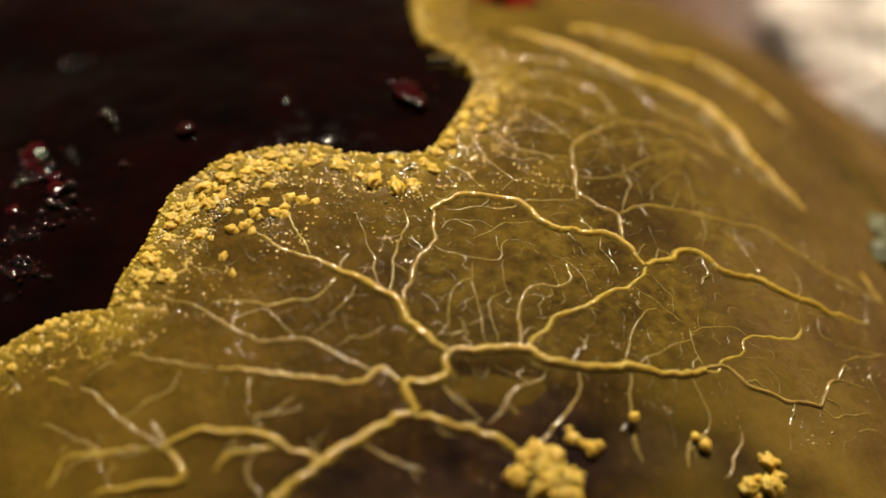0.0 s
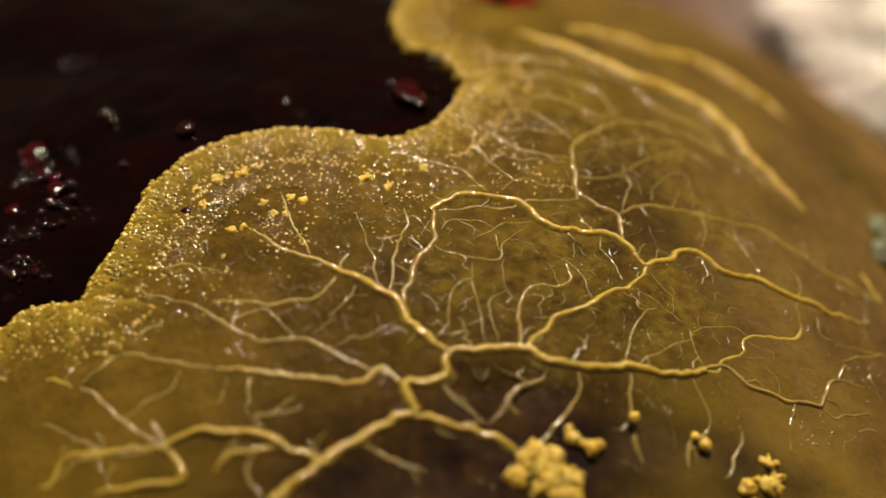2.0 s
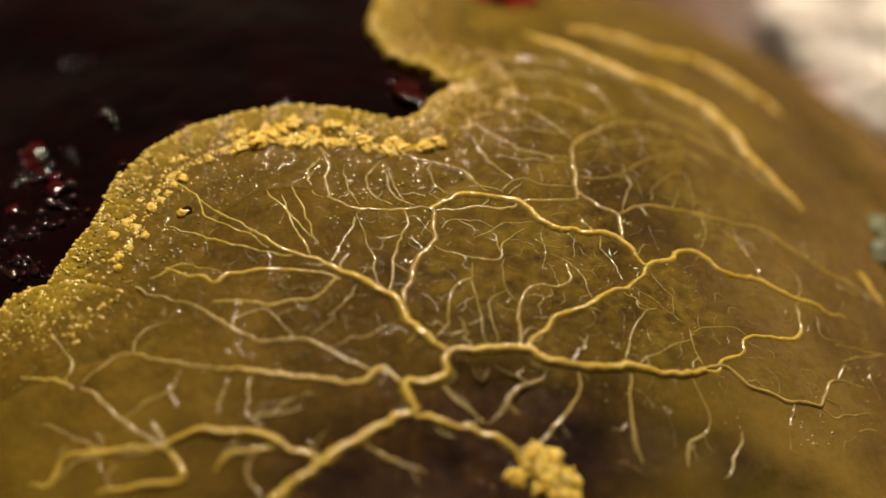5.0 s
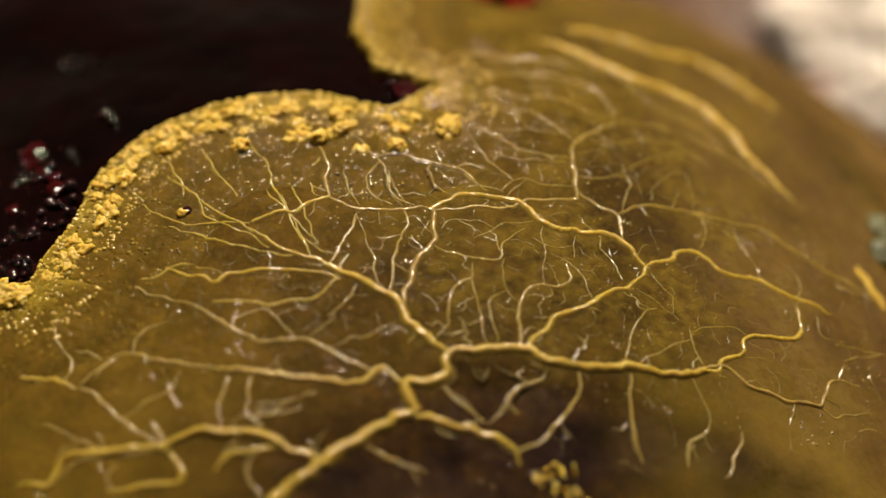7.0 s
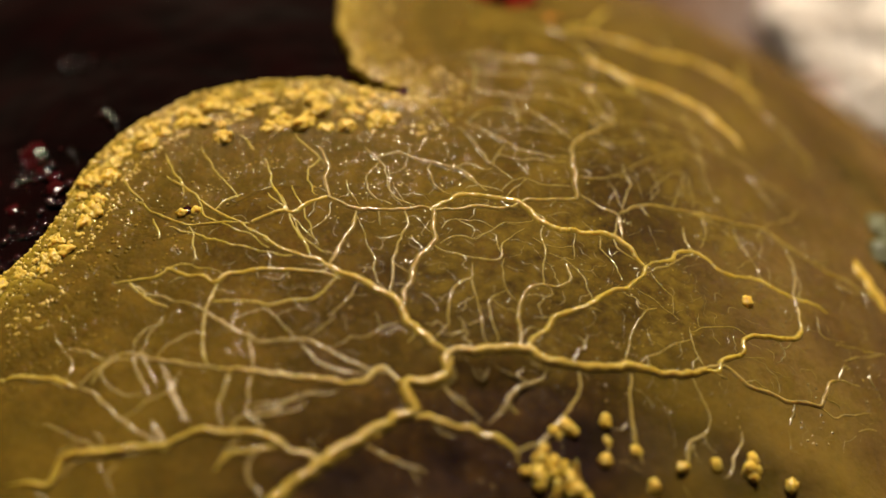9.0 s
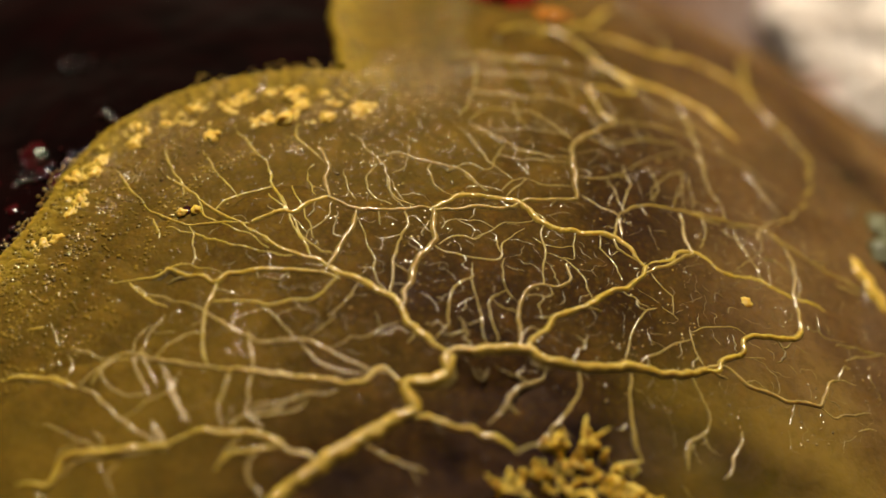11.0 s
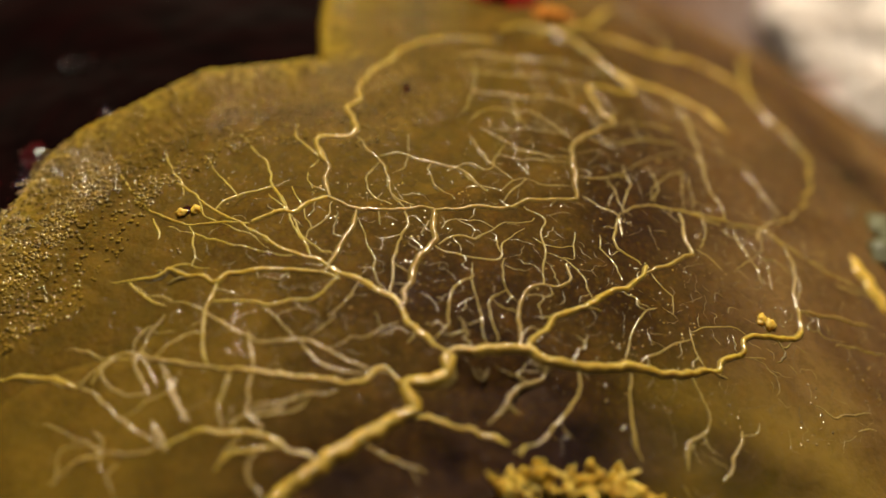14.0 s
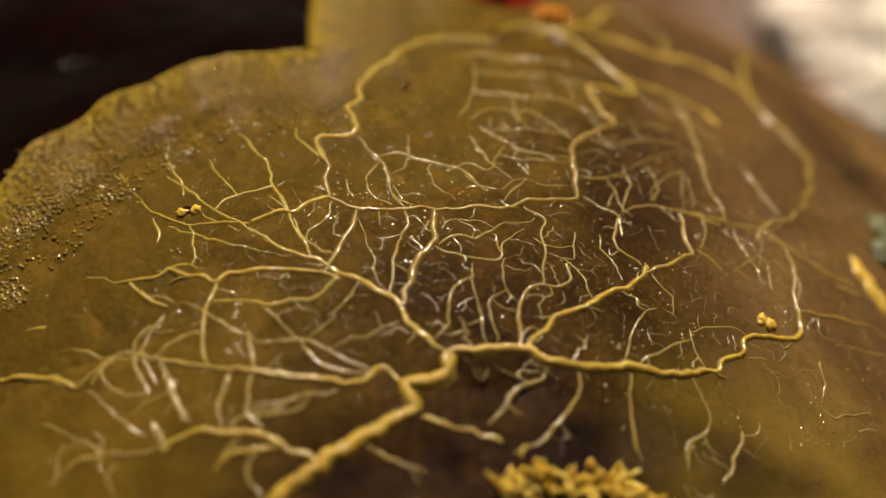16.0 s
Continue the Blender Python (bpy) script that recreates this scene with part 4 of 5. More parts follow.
def meets(here, owner, reach):
    """Whether a growing twig has come to another vein or twig."""
    x, y = int(here.x // 0.5), int(here.y // 0.5)
    for i in (x - 1, x, x + 1):
        for j in (y - 1, y, y + 1):
            for p, who in NEAR.get((i, j), ()):
                if who != owner and (p - here).length < reach:
                    return p
    return None


def grow(start, heading, owner, length, rnd):
    """A twig that wanders over the film until it is spent or meets another."""
    pts, here, gone = [start], start.copy(), 0.0
    while gone < length:
        heading += rnd.gauss(0, 0.13) + (rnd.choice((-0.75, 0.75)) if rnd.random() < 0.22 else 0)
        step = rnd.uniform(0.16, 0.3)
        here = here + Vector((math.cos(heading), math.sin(heading))) * step
        gone += step
        met = meets(here, owner, 0.26)
        if inside(here.x, here.y) < 2.5:
            break
        pts.append(met if met else here)
        if met:
            break
    return pts


def build_twigs():
    rnd = random.Random(11)
    for n, (ob, width, stages, line) in enumerate(VEINS):
        note(line, n)
    made = 0
    for n, (ob, width, stages, line) in enumerate(VEINS):
        gap, travelled, turn = rnd.uniform(0.3, 0.9), 0.0, rnd.choice((-1, 1))
        for i in range(1, len(line) - 1):
            travelled += (line[i] - line[i - 1]).length
            if travelled < gap:
                continue
            travelled, gap, turn = 0.0, rnd.uniform(0.9, 2.8), -turn if rnd.random() < 0.7 else turn
            w = line[i + 1] - line[i - 1]
            heading = math.atan2(w.y, w.x) + turn * rnd.uniform(0.8, 1.5)
            pts = grow(line[i], heading, n, rnd.uniform(0.5, 2.1), rnd)
            if len(pts) < 3 or line[i].y < -3 and line[i].x < -3 and rnd.random() < 0.6:
                continue
            owner = 1000 + made
            note(pts[1:], owner)
            size = rnd.uniform(0.032, 0.06)
            me = ridge_mesh("twig", ridge(spline(pts, 0.14), size, rnd.random() * 50, 7, sink=rnd.uniform(-0.02, 0.02), point=0.4), FINE)
            part("twig", me, ob)
            made += 1
            if len(pts) > 5 and rnd.random() < 0.5:
                k = len(pts) // 2
                fork = pts[k + 1] - pts[k - 1]
                more = grow(pts[k], math.atan2(fork.y, fork.x) + rnd.choice((-1, 1)) * rnd.uniform(0.6, 1.1), owner, rnd.uniform(0.5, 1.6), rnd)
                if len(more) > 2:
                    note(more[1:], owner)
                    part("twig", ridge_mesh("twig", ridge(spline(more, 0.14), size * 0.8, rnd.random() * 50, 7, point=0.4), FINE), ob)


def build_fine_net(name, label, seed, count, area, reach, sizes, material):
    """Hair-fine veinlets between the twigs, past counting, as one mesh."""
    rnd = random.Random(seed)
    verts, faces, crest = [], [], []
    for k in range(count):
        p, q = rnd.uniform(*area[:2]), rnd.uniform(*area[2:])
        if inside(p, q) < 3.0:
            continue
        pts = grow(Vector((p, q)), rnd.uniform(0, 6.3), -1, rnd.uniform(*reach), rnd)
        if len(pts) < 3:
            continue
        note(pts, seed * 10000 + k)
        v, f, c = ridge(spline(pts, 0.16), rnd.uniform(*sizes), rnd.random() * 50, 5, sink=0.012, point=0.4)
        n = len(verts)
        verts += v
        crest += c
        faces += [tuple(x + n for x in y) for y in f]
    part(name, ridge_mesh(name, (verts, faces, crest), material), mould, label, "stuff")


def build_wet_specks():
    """Tiny wet domes on the film, past counting."""
    rnd = random.Random(31)
    verts, faces = [], []
    for _ in range(3000):
        p, q = rnd.uniform(-16, 26), rnd.uniform(-8, 15)
        if inside(p, q) < 1.5 or wave(p, q, 3.2, 21.0) < 0.12 - 0.25 * rnd.random() ** 3 - 0.12 * (inside(p, q) < 8):
            continue
        small_ball(verts, faces, place_in_mould(skin(p, q, level(p, q) - 0.01)), rnd.uniform(0.045, 0.1) * MM, 0.4)
    part("wet_grit", mesh_of("wet_grit", verts, faces, CRUSTY), mould, "glistening wet specks on the film", "stuff")


build_twigs()
build_fine_net("hairline_net", "hair-fine glistening veinlets", 23, 160, (-14, 24, -7, 14), (0.4, 2.2), (0.022, 0.045), FINE)
build_fine_net("slope_net", "short glistening veinlets on the far slope", 37, 170, (12, 26, -8, 9), (0.6, 2.0), (0.028, 0.05), FINE)
build_fine_net("faint_net", "faint olive veinlets sunk in the film", 29, 1500, (-15, 26, -7, 15), (0.8, 3.6), (0.025, 0.05), FAINT)
build_wet_specks()


# ---- granules ----
def blob(verts, faces, centre, size, seed, rough=0.25, flat=0.8, fine=2):
    bm = bmesh.new()
    bmesh.ops.create_icosphere(bm, subdivisions=fine, radius=1.0)
    n = len(verts)
    for v in bm.verts:
        k = 1 + rough * noise.noise(v.co * 1.6 + Vector((seed, seed * 2, 0))) + rough * 0.4 * noise.noise(v.co * 4 + Vector((0, seed, 0)))
        verts.append(centre + Vector((v.co.x * k * size, v.co.y * k * size, v.co.z * k * size * flat)))
    faces += [tuple(n + v.index for v in f.verts) for f in bm.faces]
    bm.free()


def crumb_mesh(size, spread, seed, arm=0.55):
    """One crumb of clotted granules, knobbly all over and grown together."""
    bm = bmesh.new()
    bmesh.ops.create_icosphere(bm, subdivisions=4 if size > 0.4 else 3, radius=1.0)
    rnd = random.Random(seed)
    axes = Vector((rnd.uniform(0.8, 1.2), rnd.uniform(0.65, 1.0), rnd.uniform(0.45, 0.65))) * size * spread
    shift = Vector((seed * 3.1, seed * 1.3, seed * 0.7))
    verts = []
    for v in bm.verts:
        arms = noise.noise(v.co * 1.5 + shift)
        near = noise.voronoi(v.co * 2.3 + shift)[0][0]
        fine = noise.voronoi(v.co * 5.5 + shift)[0][0]
        k = 0.9 + 0.8 * arm * arms + 0.55 * (0.45 - near * near) + 0.3 * (0.3 - fine * fine)
        verts.append(Vector((v.co.x * axes.x, v.co.y * axes.y, v.co.z * axes.z)) * k * MM)
    faces = [tuple(v.index for v in f.verts) for f in bm.faces]
    bm.free()
    return mesh_of("granule", verts, faces, GRANULE)


def patch_mesh(seed, count, reach, low, high, material):
    """A patch of fine wet grains that lies on the film."""
    rnd = random.Random(seed)
    verts, faces = [], []
    for _ in range(count):
        a, r = rnd.uniform(0, 6.283), reach * rnd.random() ** 0.6
        small_ball(verts, faces, arc(r * math.cos(a), r * math.sin(a), rnd.uniform(-0.04, 0.02)) - Vector((0, 0, R * MM)), rnd.uniform(low, high) * MM, 0.4)
    return mesh_of("grit_patch", verts, faces, material)


def finger_mesh(seed):
    """One knobbly, tapering finger of a ragged tuft, standing along z."""
    rnd = random.Random(seed)
    rings, sides, verts = 11, 8, []
    tall, thick = rnd.uniform(0.7, 1.3), rnd.uniform(0.14, 0.24)
    bend = Vector((rnd.gauss(0, 0.35), rnd.gauss(0, 0.35), 0))
    for i in range(rings):
        f = i / (rings - 1)
        r = thick * (1 - 0.5 * f) * math.sqrt(max(0.02, 1 - f ** 6)) * (1 + 0.5 * wave(f * tall, seed, 0.3, seed))
        centre = bend * f * f * tall + Vector((0.15 * wave(f, seed, 0.4, seed + 2), 0.15 * wave(f, seed, 0.4, seed + 7), -0.35 + f * tall))
        for k in range(sides):
            a = 2 * math.pi * k / sides
            knob = 1 + 1.1 * noise.noise((math.cos(a) * 1.3 + seed, math.sin(a) * 1.3, f * tall * 3.5))
            verts.append((centre + Vector((math.cos(a), math.sin(a), 0)) * r * knob) * MM)
    faces = [(i * sides + k, i * sides + (k + 1) % sides, (i + 1) * sides + (k + 1) % sides, (i + 1) * sides + k) for i in range(rings - 1) for k in range(sides)]
    faces.append(tuple((rings - 1) * sides + k for k in range(sides)))
    return mesh_of("finger", verts, faces, GRANULE)


SPRINKLE = [patch_mesh(10 + k, 26, 1.3, 0.04, 0.09, GRIT if k % 2 else CRUSTY) for k in range(6)]
CRUST = [patch_mesh(20 + k, 38, 1.2, 0.05, 0.13, CRUSTY) for k in range(6)]
FINGERS = [finger_mesh(140 + 3 * k) for k in range(8)]
SMALL = [crumb_mesh(0.27, 1.2, 30 + k) for k in range(8)]
LARGE = [crumb_mesh(0.42, 1.3, 60 + k) for k in range(8)]
CORAL = [crumb_mesh(0.3, 1.2, 160 + k, 1.0) for k in range(6)]
DICE = random.Random(8)


def strength(shown, t):
    for (t0, k0), (t1, k1) in zip(shown, shown[1:]):
        if t0 <= t <= t1:
            return k0 + (k1 - k0) * (t - t0) / max(1e-6, t1 - t0)
    return shown[-1][1]


def granule(path, shapes, shown, high=0.0, low=-1.3):
    """A crumb that rises out of the film and sinks again; path: (seconds, place), shown: (seconds, 0 to 1)."""
    flat = shapes is SPRINKLE or shapes is CRUST
    ob = part("grit_patch" if flat else "clump" if shapes is CORAL else "granule", DICE.choice(shapes), mould)
    for _ in range(6 if shapes is CORAL else 0):
        finger = part("finger", DICE.choice(FINGERS), ob)
        finger.matrix_basis = pose(DICE.gauss(0, 0.3) * MM, DICE.gauss(0, 0.3) * MM, 0, DICE.uniform(-35, 35), DICE.uniform(-35, 35), DICE.uniform(0, 360))
    lean = 0 if flat else 15
    spin = pose(0, 0, 0, DICE.uniform(-lean, lean), DICE.uniform(-lean, lean), DICE.uniform(0, 360))
    rows = []
    for (t, place), (_, k) in zip(path, shown):
        out = normal(place.x, place.y)
        h = R + level(place.x, place.y) + low + (high - low) * k
        rows.append((t, Matrix.Translation(out * h * MM) @ frame_on_skin(place, Vector((0, 1))) @ spin))
    ob.matrix_basis = rows[0][1]
    MOVES.append((ob, rows))


def lone(place, shapes, shown, high=0.05):
    granule([(t, Vector(place)) for t, _ in shown], shapes, shown, high)


def granule_band(lobe, s0, s1, count, inset, shapes, shown, drift=1.0, hold=None, high=(-0.15, 0.08)):
    """Crumbs behind the front that go along with it; drift: how far they keep up with it."""
    first = next(t for t, k in shown if k > 0) if hold is None else hold
    for i in range(count):
        s = s0 + (s1 - s0) * (i + DICE.random()) / count
        d, late = DICE.uniform(*inset), DICE.uniform(-0.35, 0.35)
        times = [t if t in (0, 16) else min(15.9, max(0.1, t + late)) for t, _ in shown]
        path = []
        for t in times:
            here, side = front_at(t, lobe, s)
            start, side0 = front_at(first, lobe, s)
            path.append((t, (here - side * d) * drift + (start - side0 * d) * (1 - drift)))
        granule(path, shapes, [(t, k) for t, (_, k) in zip(times, shown)], DICE.uniform(*high))


def build_granules():
    first = ((0, 0.98), (0.8, 0.93), (1.5, 0.85), (2.2, 0.6), (3.0, 0), (16, 0))
    granule_band("main", 0.0, 1.0, 100, (0.6, 1.8), SMALL, first, 0.6)
    granule_band("main", 0.05, 0.75, 30, (1.2, 2.8), LARGE, first, 0.2, high=(-0.25, 0.0))
    granule_band("main", 0.0, 0.95, 85, (1.2, 7.0), SPRINKLE, ((0, 1), (2.0, 1), (3.5, 0.95), (5.5, 0), (16, 0)), 0.0, high=(-0.1, 0.03))
    granule_band("low", 0.2, 1.0, 24, (0.3, 1.8), SMALL, first, 0.6)
    granule_band("main", 0.1, 0.6, 26, (2.6, 5.5), SMALL, ((0, 0.98), (1.5, 0.93), (2.6, 0.7), (4.0, 0), (16, 0)), 0.0)
    second = ((0, 0), (1.6, 0), (2.7, 0.9), (4.0, 1), (5.6, 0.9), (7.2, 0), (16, 0))
    granule_band("main", 0.0, 0.6, 44, (1.0, 2.6), SMALL, second, 0.5, high=(-0.2, 0.02))
    granule_band("main", 0.5, 0.86, 24, (1.0, 2.6), LARGE, second, 0.2, 3.5, high=(-0.2, 0.02))
    third = ((0, 0), (4.2, 0), (5.8, 0.9), (7.0, 1), (8.0, 1), (9.2, 1), (10.6, 0.93), (11.6, 0.84), (12.4, 0.6), (13.0, 0), (16, 0))
    granule_band("main", 0.0, 1.0, 76, (0.6, 1.6), SMALL, third, 0.95, high=(-0.25, -0.03))
    granule_band("main", 0.0, 0.55, 34, (0.8, 2.0), LARGE, third, 0.9, high=(-0.3, -0.02))
    granule_band("main", 0.52, 0.97, 42, (0.7, 4.2), LARGE, third, 0.75, 7.0, high=(-0.25, 0.05))
    granule_band("low", 0.4, 1.0, 24, (0.2, 1.6), LARGE, third, 0.9)
    late = ((0, 0), (9.4, 0), (11.3, 0.97), (12.5, 1), (13.6, 1), (14.4, 0.985), (15.2, 0.98), (16, 0.975))
    granule_band("main", 0.0, 0.36, 60, (0.5, 4.2), CRUST, late, 0.85, 12.5, (0.0, 0.05))
    granule_band("low", 0.6, 1.0, 12, (0.5, 3.0), CRUST, late, 0.85, 12.5, (0.0, 0.05))
    granule_band("main", 0.3, 1.0, 45, (0.6, 4.5), SPRINKLE, ((0, 0), (9.6, 0), (11.3, 1), (12.6, 0.95), (14.2, 0), (16, 0)), 0.4, 12.5)
    # lone crumbs on the settled film
    lone((-12.8, 2.0), SMALL, ((0, 0), (2.6, 0), (3.6, 0.95), (16, 1)))
    lone((-12.1, 2.1), SMALL, ((0, 0), (6.5, 0), (7.5, 0.9), (16, 1)))
    lone((16.3, -1.3), SMALL, ((0, 0), (10.0, 0), (11.3, 0.9), (16, 1)), 0.02)
    lone((16.7, -1.5), SMALL, ((0, 0), (10.0, 0), (11.3, 0.9), (16, 1)), 0.1)
    lone((15.6, -0.4), SMALL, ((0, 0), (8.2, 0), (9.0, 1), (11.0, 0.9), (12.8, 0), (16, 0)))
    # heaps of crumbs in the foreground hollow
    def heap_of(places, count, spread, shapes, shown, high, rise=0.25):
        for p, q in places:
            for _ in range(count):
                lone((p + DICE.gauss(0, spread), q + DICE.gauss(0, spread)), shapes, shown, high + DICE.uniform(-0.15, rise))

    early = ((0, 1), (2.5, 0.95), (4.2, 0.9), (6.6, 0.5), (8.0, 0), (16, 0))
    heap_of(((4.5, -11.2), (4.4, -12.1), (5.6, -12.2), (6.2, -12.9), (5.0, -13.0)), 4, 0.35, LARGE, early, 0.0, 0.3)
    heap_of(((4.6, -11.5), (5.8, -12.4), (5.2, -13.0)), 1, 0.2, CORAL, early, -0.1, 0.1)
    heap_of(((6.3, -10.2), (7.0, -10.4)), 3, 0.35, SMALL, ((0, 0.95), (1.5, 1), (3.0, 0.8), (4.2, 0), (16, 0)), 0.1)
    heap_of(((8.9, -8.9), (12.4, -9.0), (12.9, -9.5)), 1, 0.15, SMALL, ((0, 1), (1.5, 1), (3.6, 0.9), (5, 0), (16, 0)), 0.15)
    heap_of(((16.4, -10.0), (16.2, -10.9), (15.3, -11.1), (17.2, -10.6)), 3, 0.35, LARGE, ((0, 0.98), (1.5, 0.95), (3.0, 0.6), (4.5, 0), (16, 0)), -0.1)
    middle = ((0, 0), (6.2, 0), (7.2, 0.8), (9.0, 1), (9.8, 0.95), (11.4, 0), (16, 0))
    heap_of(((5.6, -10.1), (4.9, -11.8), (6.2, -12.6), (4.4, -12.4)), 5, 0.35, SMALL, middle, 0.05, 0.35)
    heap_of(((5.2, -12.0), (6.2, -12.9)), 2, 0.2, CORAL, middle, -0.15, 0.1)
    heap_of(((7.8, -9.0), (7.9, -10.1), (8.0, -11.2), (9.3, -10.3), (11.8, -10.8), (13.5, -10.2), (17.4, -10.4), (10.4, -12.0)), 2, 0.1, SMALL, middle, -0.02)
    heap_of(((15.1, -9.9), (15.6, -10.1)), 3, 0.2, SMALL, middle, 0.05)
    later = ((0, 0), (9.4, 0), (11.4, 0.92), (13.0, 0.97), (16, 1))
    heap_of(((3.4, -12.6), (4.4, -12.0), (5.4, -12.8), (6.4, -12.2), (7.4, -12.9), (8.4, -12.3), (9.4, -12.8), (10.4, -13.0), (11.4, -13.2)), 3, 0.4, CORAL, later, -0.1, 0.2)
    heap_of(((5.6, -10.2), (5.3, -10.9), (6.8, -10.4), (8.0, -11.4), (5.7, -11.6)), 1, 0.2, CORAL, ((0, 0), (9.6, 0), (11.3, 1), (12.6, 0.95), (13.6, 0), (16, 0)), 0.0, 0.1)


build_granules()


# ---- wet beads and lumps on the bare fruit ----
def bead(p, q, size, high=0.5, lift=0.05):
    verts, faces = [], []
    blob(verts, faces, Vector((0, 0, 0)), size * MM, p * 3.1 + q, 0.3, high)
    ob = tagged(new("juice_bead", mesh_of("juice_bead", verts, faces, JUICE)), "dark glossy bead of juice on the fruit", "juice bead", "juice beads")
    ob.matrix_basis = Matrix.Translation(skin(p, q, lift)) @ frame_on_skin(Vector((p, q)), Vector((1, 0)))


def lump(p, q, size, stretch, turn, seed, lift=0.0):
    verts, faces = [], []
    for k in range(5):
        blob(verts, faces, Vector(((k - 2) * size * 0.45 * stretch, math.sin(k * 2.1 + seed) * size * 0.25, 0)) * MM, size * (0.75 + 0.2 * math.sin(k + seed)) * MM, seed + k, 0.6, 0.3)
    ob = part("flesh_lump", mesh_of("flesh_lump", verts, faces, RED), fruit, "wet lump of bare red flesh")
    ob.matrix_basis = Matrix.Translation(skin(p, q, lift) - FRUIT) @ frame_on_skin(Vector((p, q)), Vector((math.sin(turn), math.cos(turn))))


def build_wet_bits():
    rnd = random.Random(5)
    for p, q, size in ((-17.7, 11.1, 0.35), (-17.2, 10.4, 0.3), (-8.0, 10.6, 0.3), (-19.0, 5.6, 0.35), (-13.2, 8.8, 0.55)):
        bead(p, q, size)
    for at, spread, count in (((-21.4, 0.2), 0.9, 26), ((-22.4, 2.6), 0.9, 12), ((-19.3, 3.6), 0.6, 12), ((-20.1, 17.7), 0.9, 22), ((-1.2, 12.2), 0.6, 7), ((-20.9, 7.2), 1.3, 26)):
        for _ in range(count):
            bead(at[0] + rnd.gauss(0, spread), at[1] + rnd.gauss(0, spread), rnd.uniform(0.07, 0.26), rnd.uniform(0.4, 0.8), 0.0)
    bead(-12.6, 2.2, 0.4, 0.6, 0.25)
    lump(-1.5, 11.2, 0.75, 1.0, 0.9, 1.0, 0.2)
    lump(-20.7, 7.2, 0.8, 2.6, 1.0, 2.0, -0.1)
    lump(-22.6, 5.6, 0.6, 2.2, 1.0, 3.0, -0.1)


build_wet_bits()


# ---- what lies behind the fruit ----
def heap(name, centre, axes, material, seed, rough, label, category, group=""):
    bm = bmesh.new()
    bmesh.ops.create_icosphere(bm, subdivisions=5, radius=1.0)
    verts = []
    for v in bm.verts:
        k = 1 + rough * noise.noise(v.co * 2.2 + Vector((seed, 0, seed))) + rough * 0.5 * noise.noise(v.co * 6 + Vector((0, seed, 0))) + rough * 0.2 * noise.noise(v.co * 15)
        verts.append((v.co.x * axes[0] * k, v.co.y * axes[1] * k, v.co.z * axes[2] * k))
    faces = [tuple(v.index for v in f.verts) for f in bm.faces]
    bm.free()
    ob = tagged(new(name, mesh_of(name, verts, faces, material)), label, category, group)
    ob.location = centre
    return ob


def on_skin(p, q, h=0.0):
    return Matrix.Translation(skin(p, q, h)) @ frame_on_skin(Vector((p, q)), Vector((0, 1)))


def tufts(name, at, blobs, material, label, category, rough=0.38):
    """A growth of several tufts at a pose; blobs: (east, north, up, size) about its place."""
    root = tagged(new(name), label, category)
    root.matrix_basis = at
    for i, (x, y, z, size) in enumerate(blobs):
        bm = bmesh.new()
        bmesh.ops.create_icosphere(bm, subdivisions=4, radius=1.0)
        at_seed = Vector((i * 2.3, size, i * 0.7))
        verts = []
        for v in bm.verts:
            k = 1 + rough * noise.noise(v.co * 1.4 + at_seed) + 0.5 * rough * (0.5 - noise.voronoi(v.co * 3.0 + at_seed)[0][0]) + 0.3 * rough * noise.noise(v.co * 9 + at_seed)
            verts.append((Vector((x, y, z)) + v.co * k * size) * MM)
        faces = [tuple(v.index for v in f.verts) for f in bm.faces]
        bm.free()
        part("tuft", mesh_of("tuft", verts, faces, material), root)
    return root


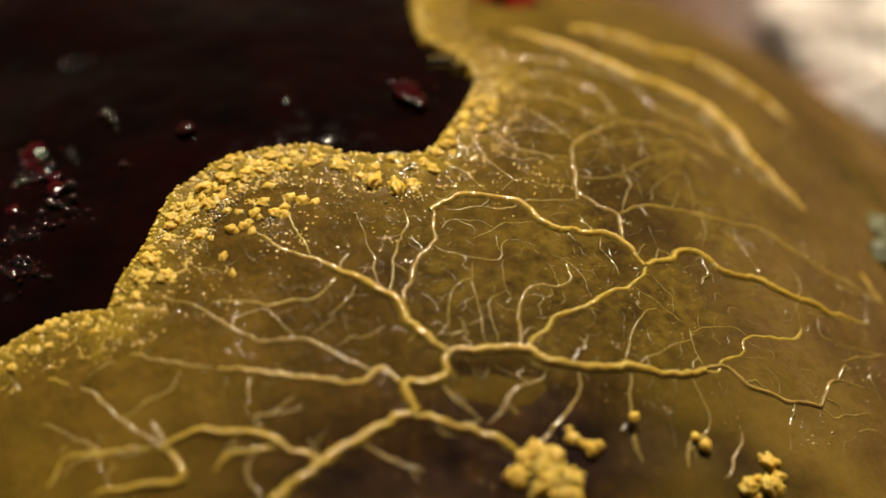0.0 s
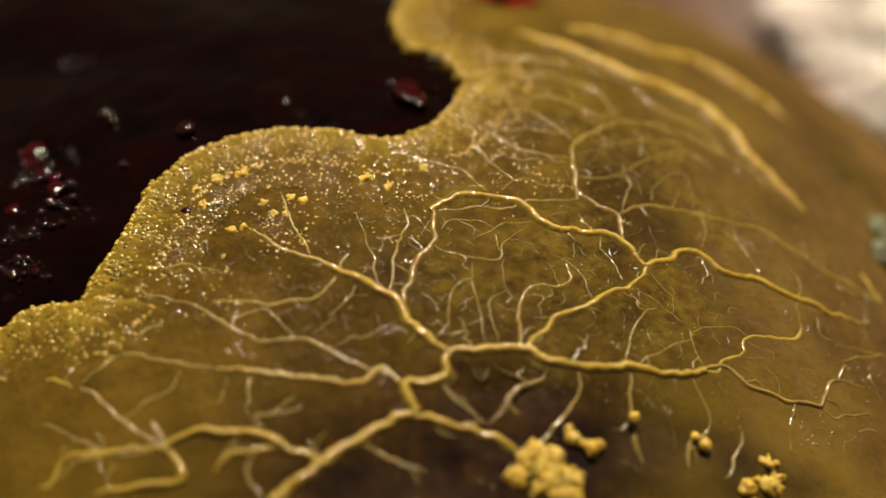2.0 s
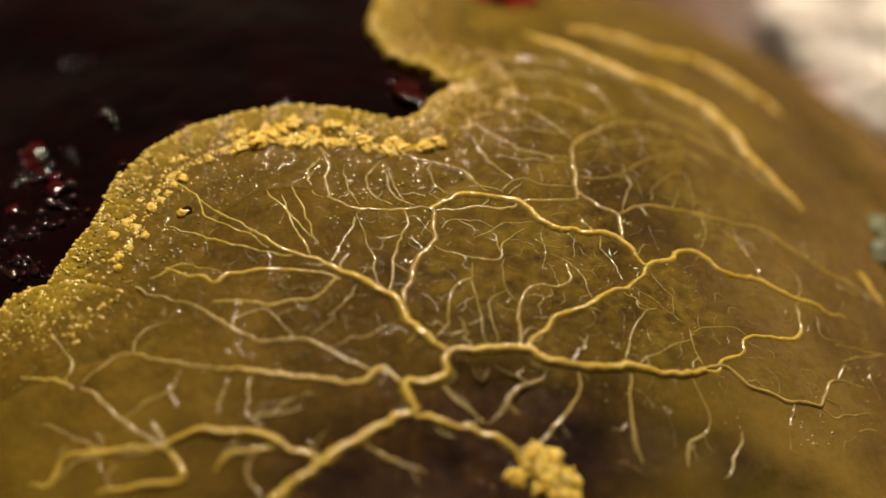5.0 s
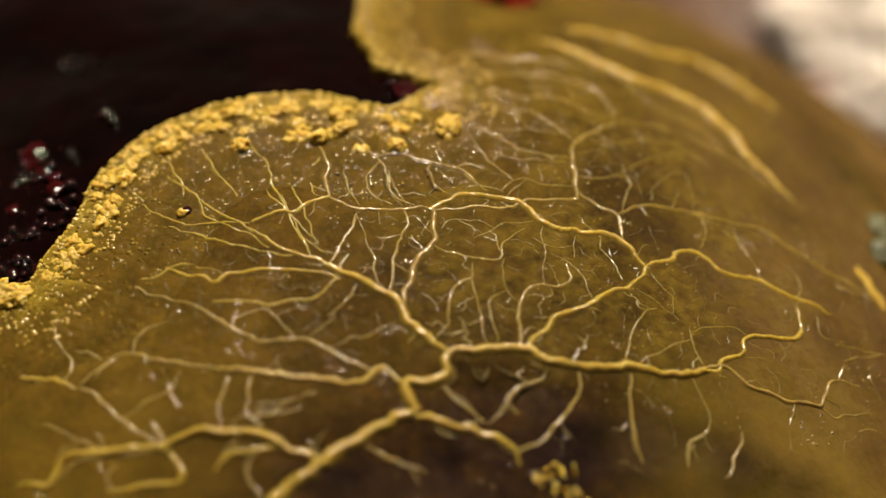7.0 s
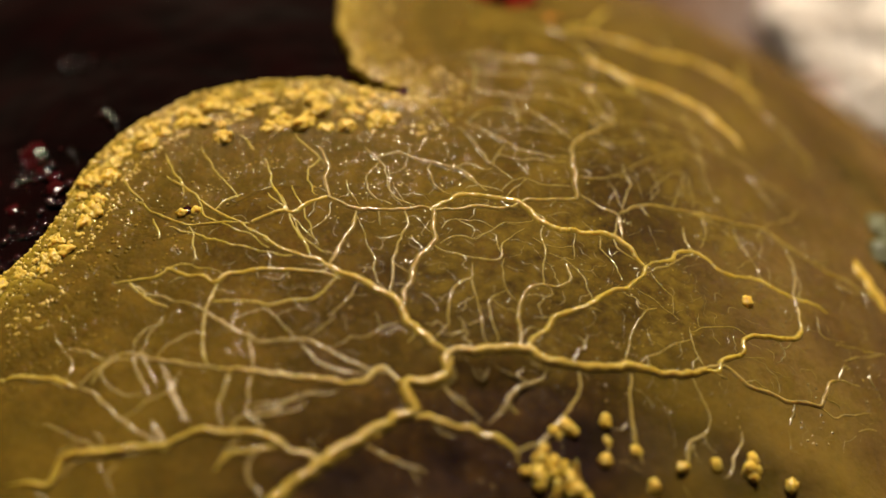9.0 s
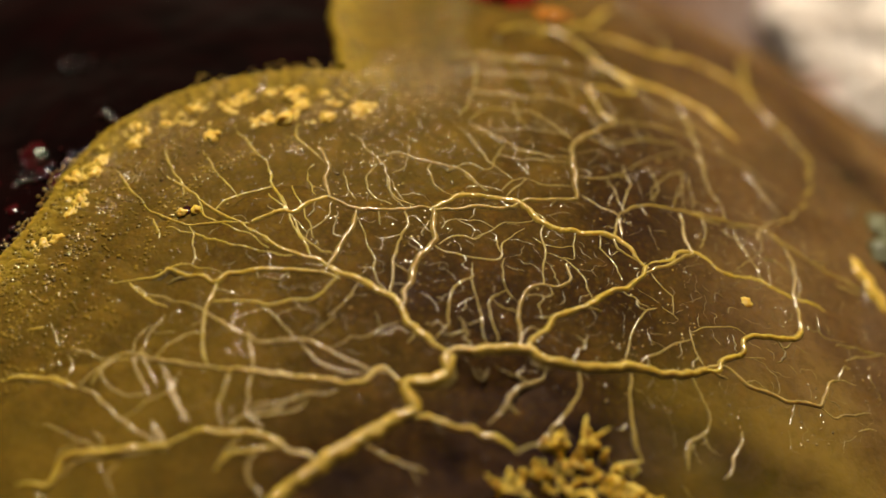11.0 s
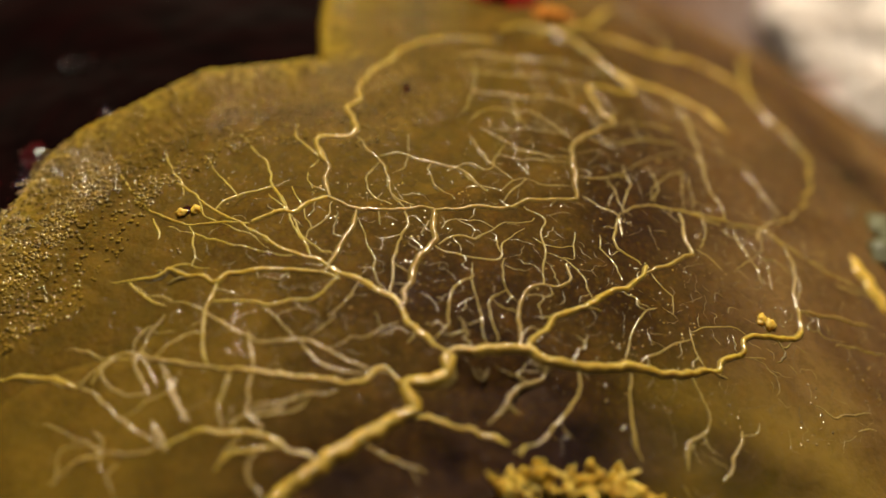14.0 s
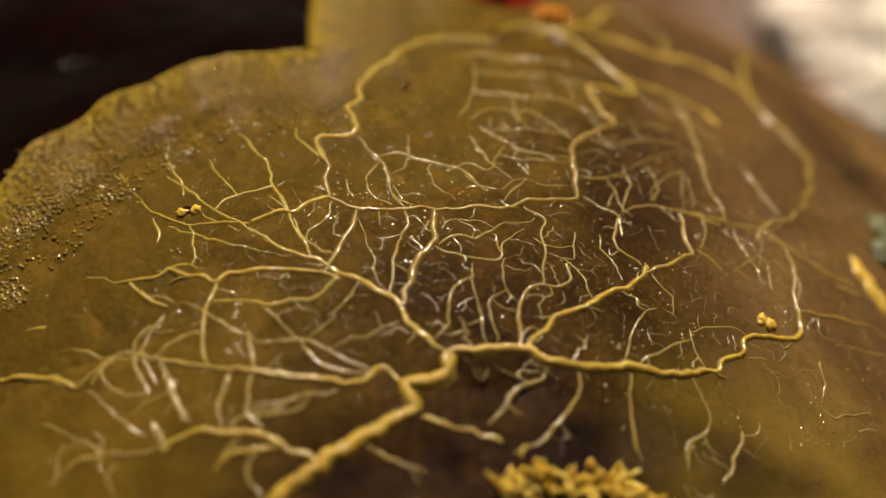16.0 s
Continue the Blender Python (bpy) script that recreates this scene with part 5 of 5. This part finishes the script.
def build_background():
    lump_at = Vector((0.038, 0.048, 0.022))
    heap("rotten_lump", lump_at, (0.040, 0.036, 0.043), ROT, 1.4, 0.03, "lump of brown rotten fruit behind the dark fruit", "fruit")
    heap("pale_lump", (-0.062, 0.100, -0.002), (0.060, 0.055, 0.068), CLOD, 3.0, 0.06, "pale brown clod behind the fruit", "clod")
    fur = ((-10.6, -5.7, 40.9, 2.1), (-9.1, -5.6, 41.3, 1.5), (-7.5, -5.5, 41.7, 1.5), (-5.9, -5.3, 42.1, 2.0), (-4.4, -6.0, 42.1, 1.9), (-9.3, -8.6, 40.5, 1.9), (-7.8, -8.5, 40.9, 1.7), (-6.2, -8.3, 41.3, 1.9),
           (-4.5, -8.6, 41.5, 1.9), (-8.4, -10.9, 40.0, 1.9), (-7.0, -10.9, 40.3, 1.6), (-5.3, -11.2, 40.5, 1.7), (-7.4, -13.0, 39.3, 1.7), (-6.1, -13.4, 39.4, 1.9), (-4.8, -13.3, 39.6, 2.2), (-6.4, -15.0, 38.5, 2.1), (-5.1, -15.4, 38.5, 1.8), (-3.3, -10.5, 41.0, 1.7))
    tufts("white_mould", Matrix.Translation(lump_at), fur, MOULD, "white furry mould growing on brown rotten fruit", "mould", 0.6)
    tufts("pink_mould", Matrix.Translation(lump_at), ((-8.7, -12.5, 39.2, 1.5), (-8.0, -14.0, 38.7, 1.5)), PINK, "pinkish patch of mould beside the white", "mould")
    tufts("red_berry", on_skin(4.0, 23.0), ((0, 0, 0.6, 1.1), (1.0, 0.2, 0.5, 0.9), (-0.9, 0.3, 0.4, 0.8)), BERRY, "small red berry pressed into the mould", "berry")
    pulp = tufts("orange_pulp", on_skin(6.7, 21.6), ((0, 0, 0.3, 0.9), (0.9, 0.4, 0.2, 0.6), (-0.8, 0.2, 0.2, 0.5)), ORANGE, "soft lump of orange pulp beside the berry", "fruit pulp")
    MOVES.append((pulp, [(t, on_skin(6.7, 21.6, h)) for t, h in ((0, -0.9), (4, -0.6), (8, -0.5), (11.5, 0.0), (16, 0.1))]))
    tufts("green_patch", on_skin(25.4, 7.2), ((0, 0, 0.2, 1.3), (1.2, 1.2, 0.2, 1.4), (1.4, -1.2, 0.2, 1.3), (0.2, 2.2, 0.1, 1.1), (2.4, 0.4, 0.2, 1.5)), MOSS, "mossy green patch on the fruit's far slope", "moss")


build_background()


# ---- all that moves ----
def motions():
    for ob, rows in MOVES:
        walk(ob, rows)


motions()
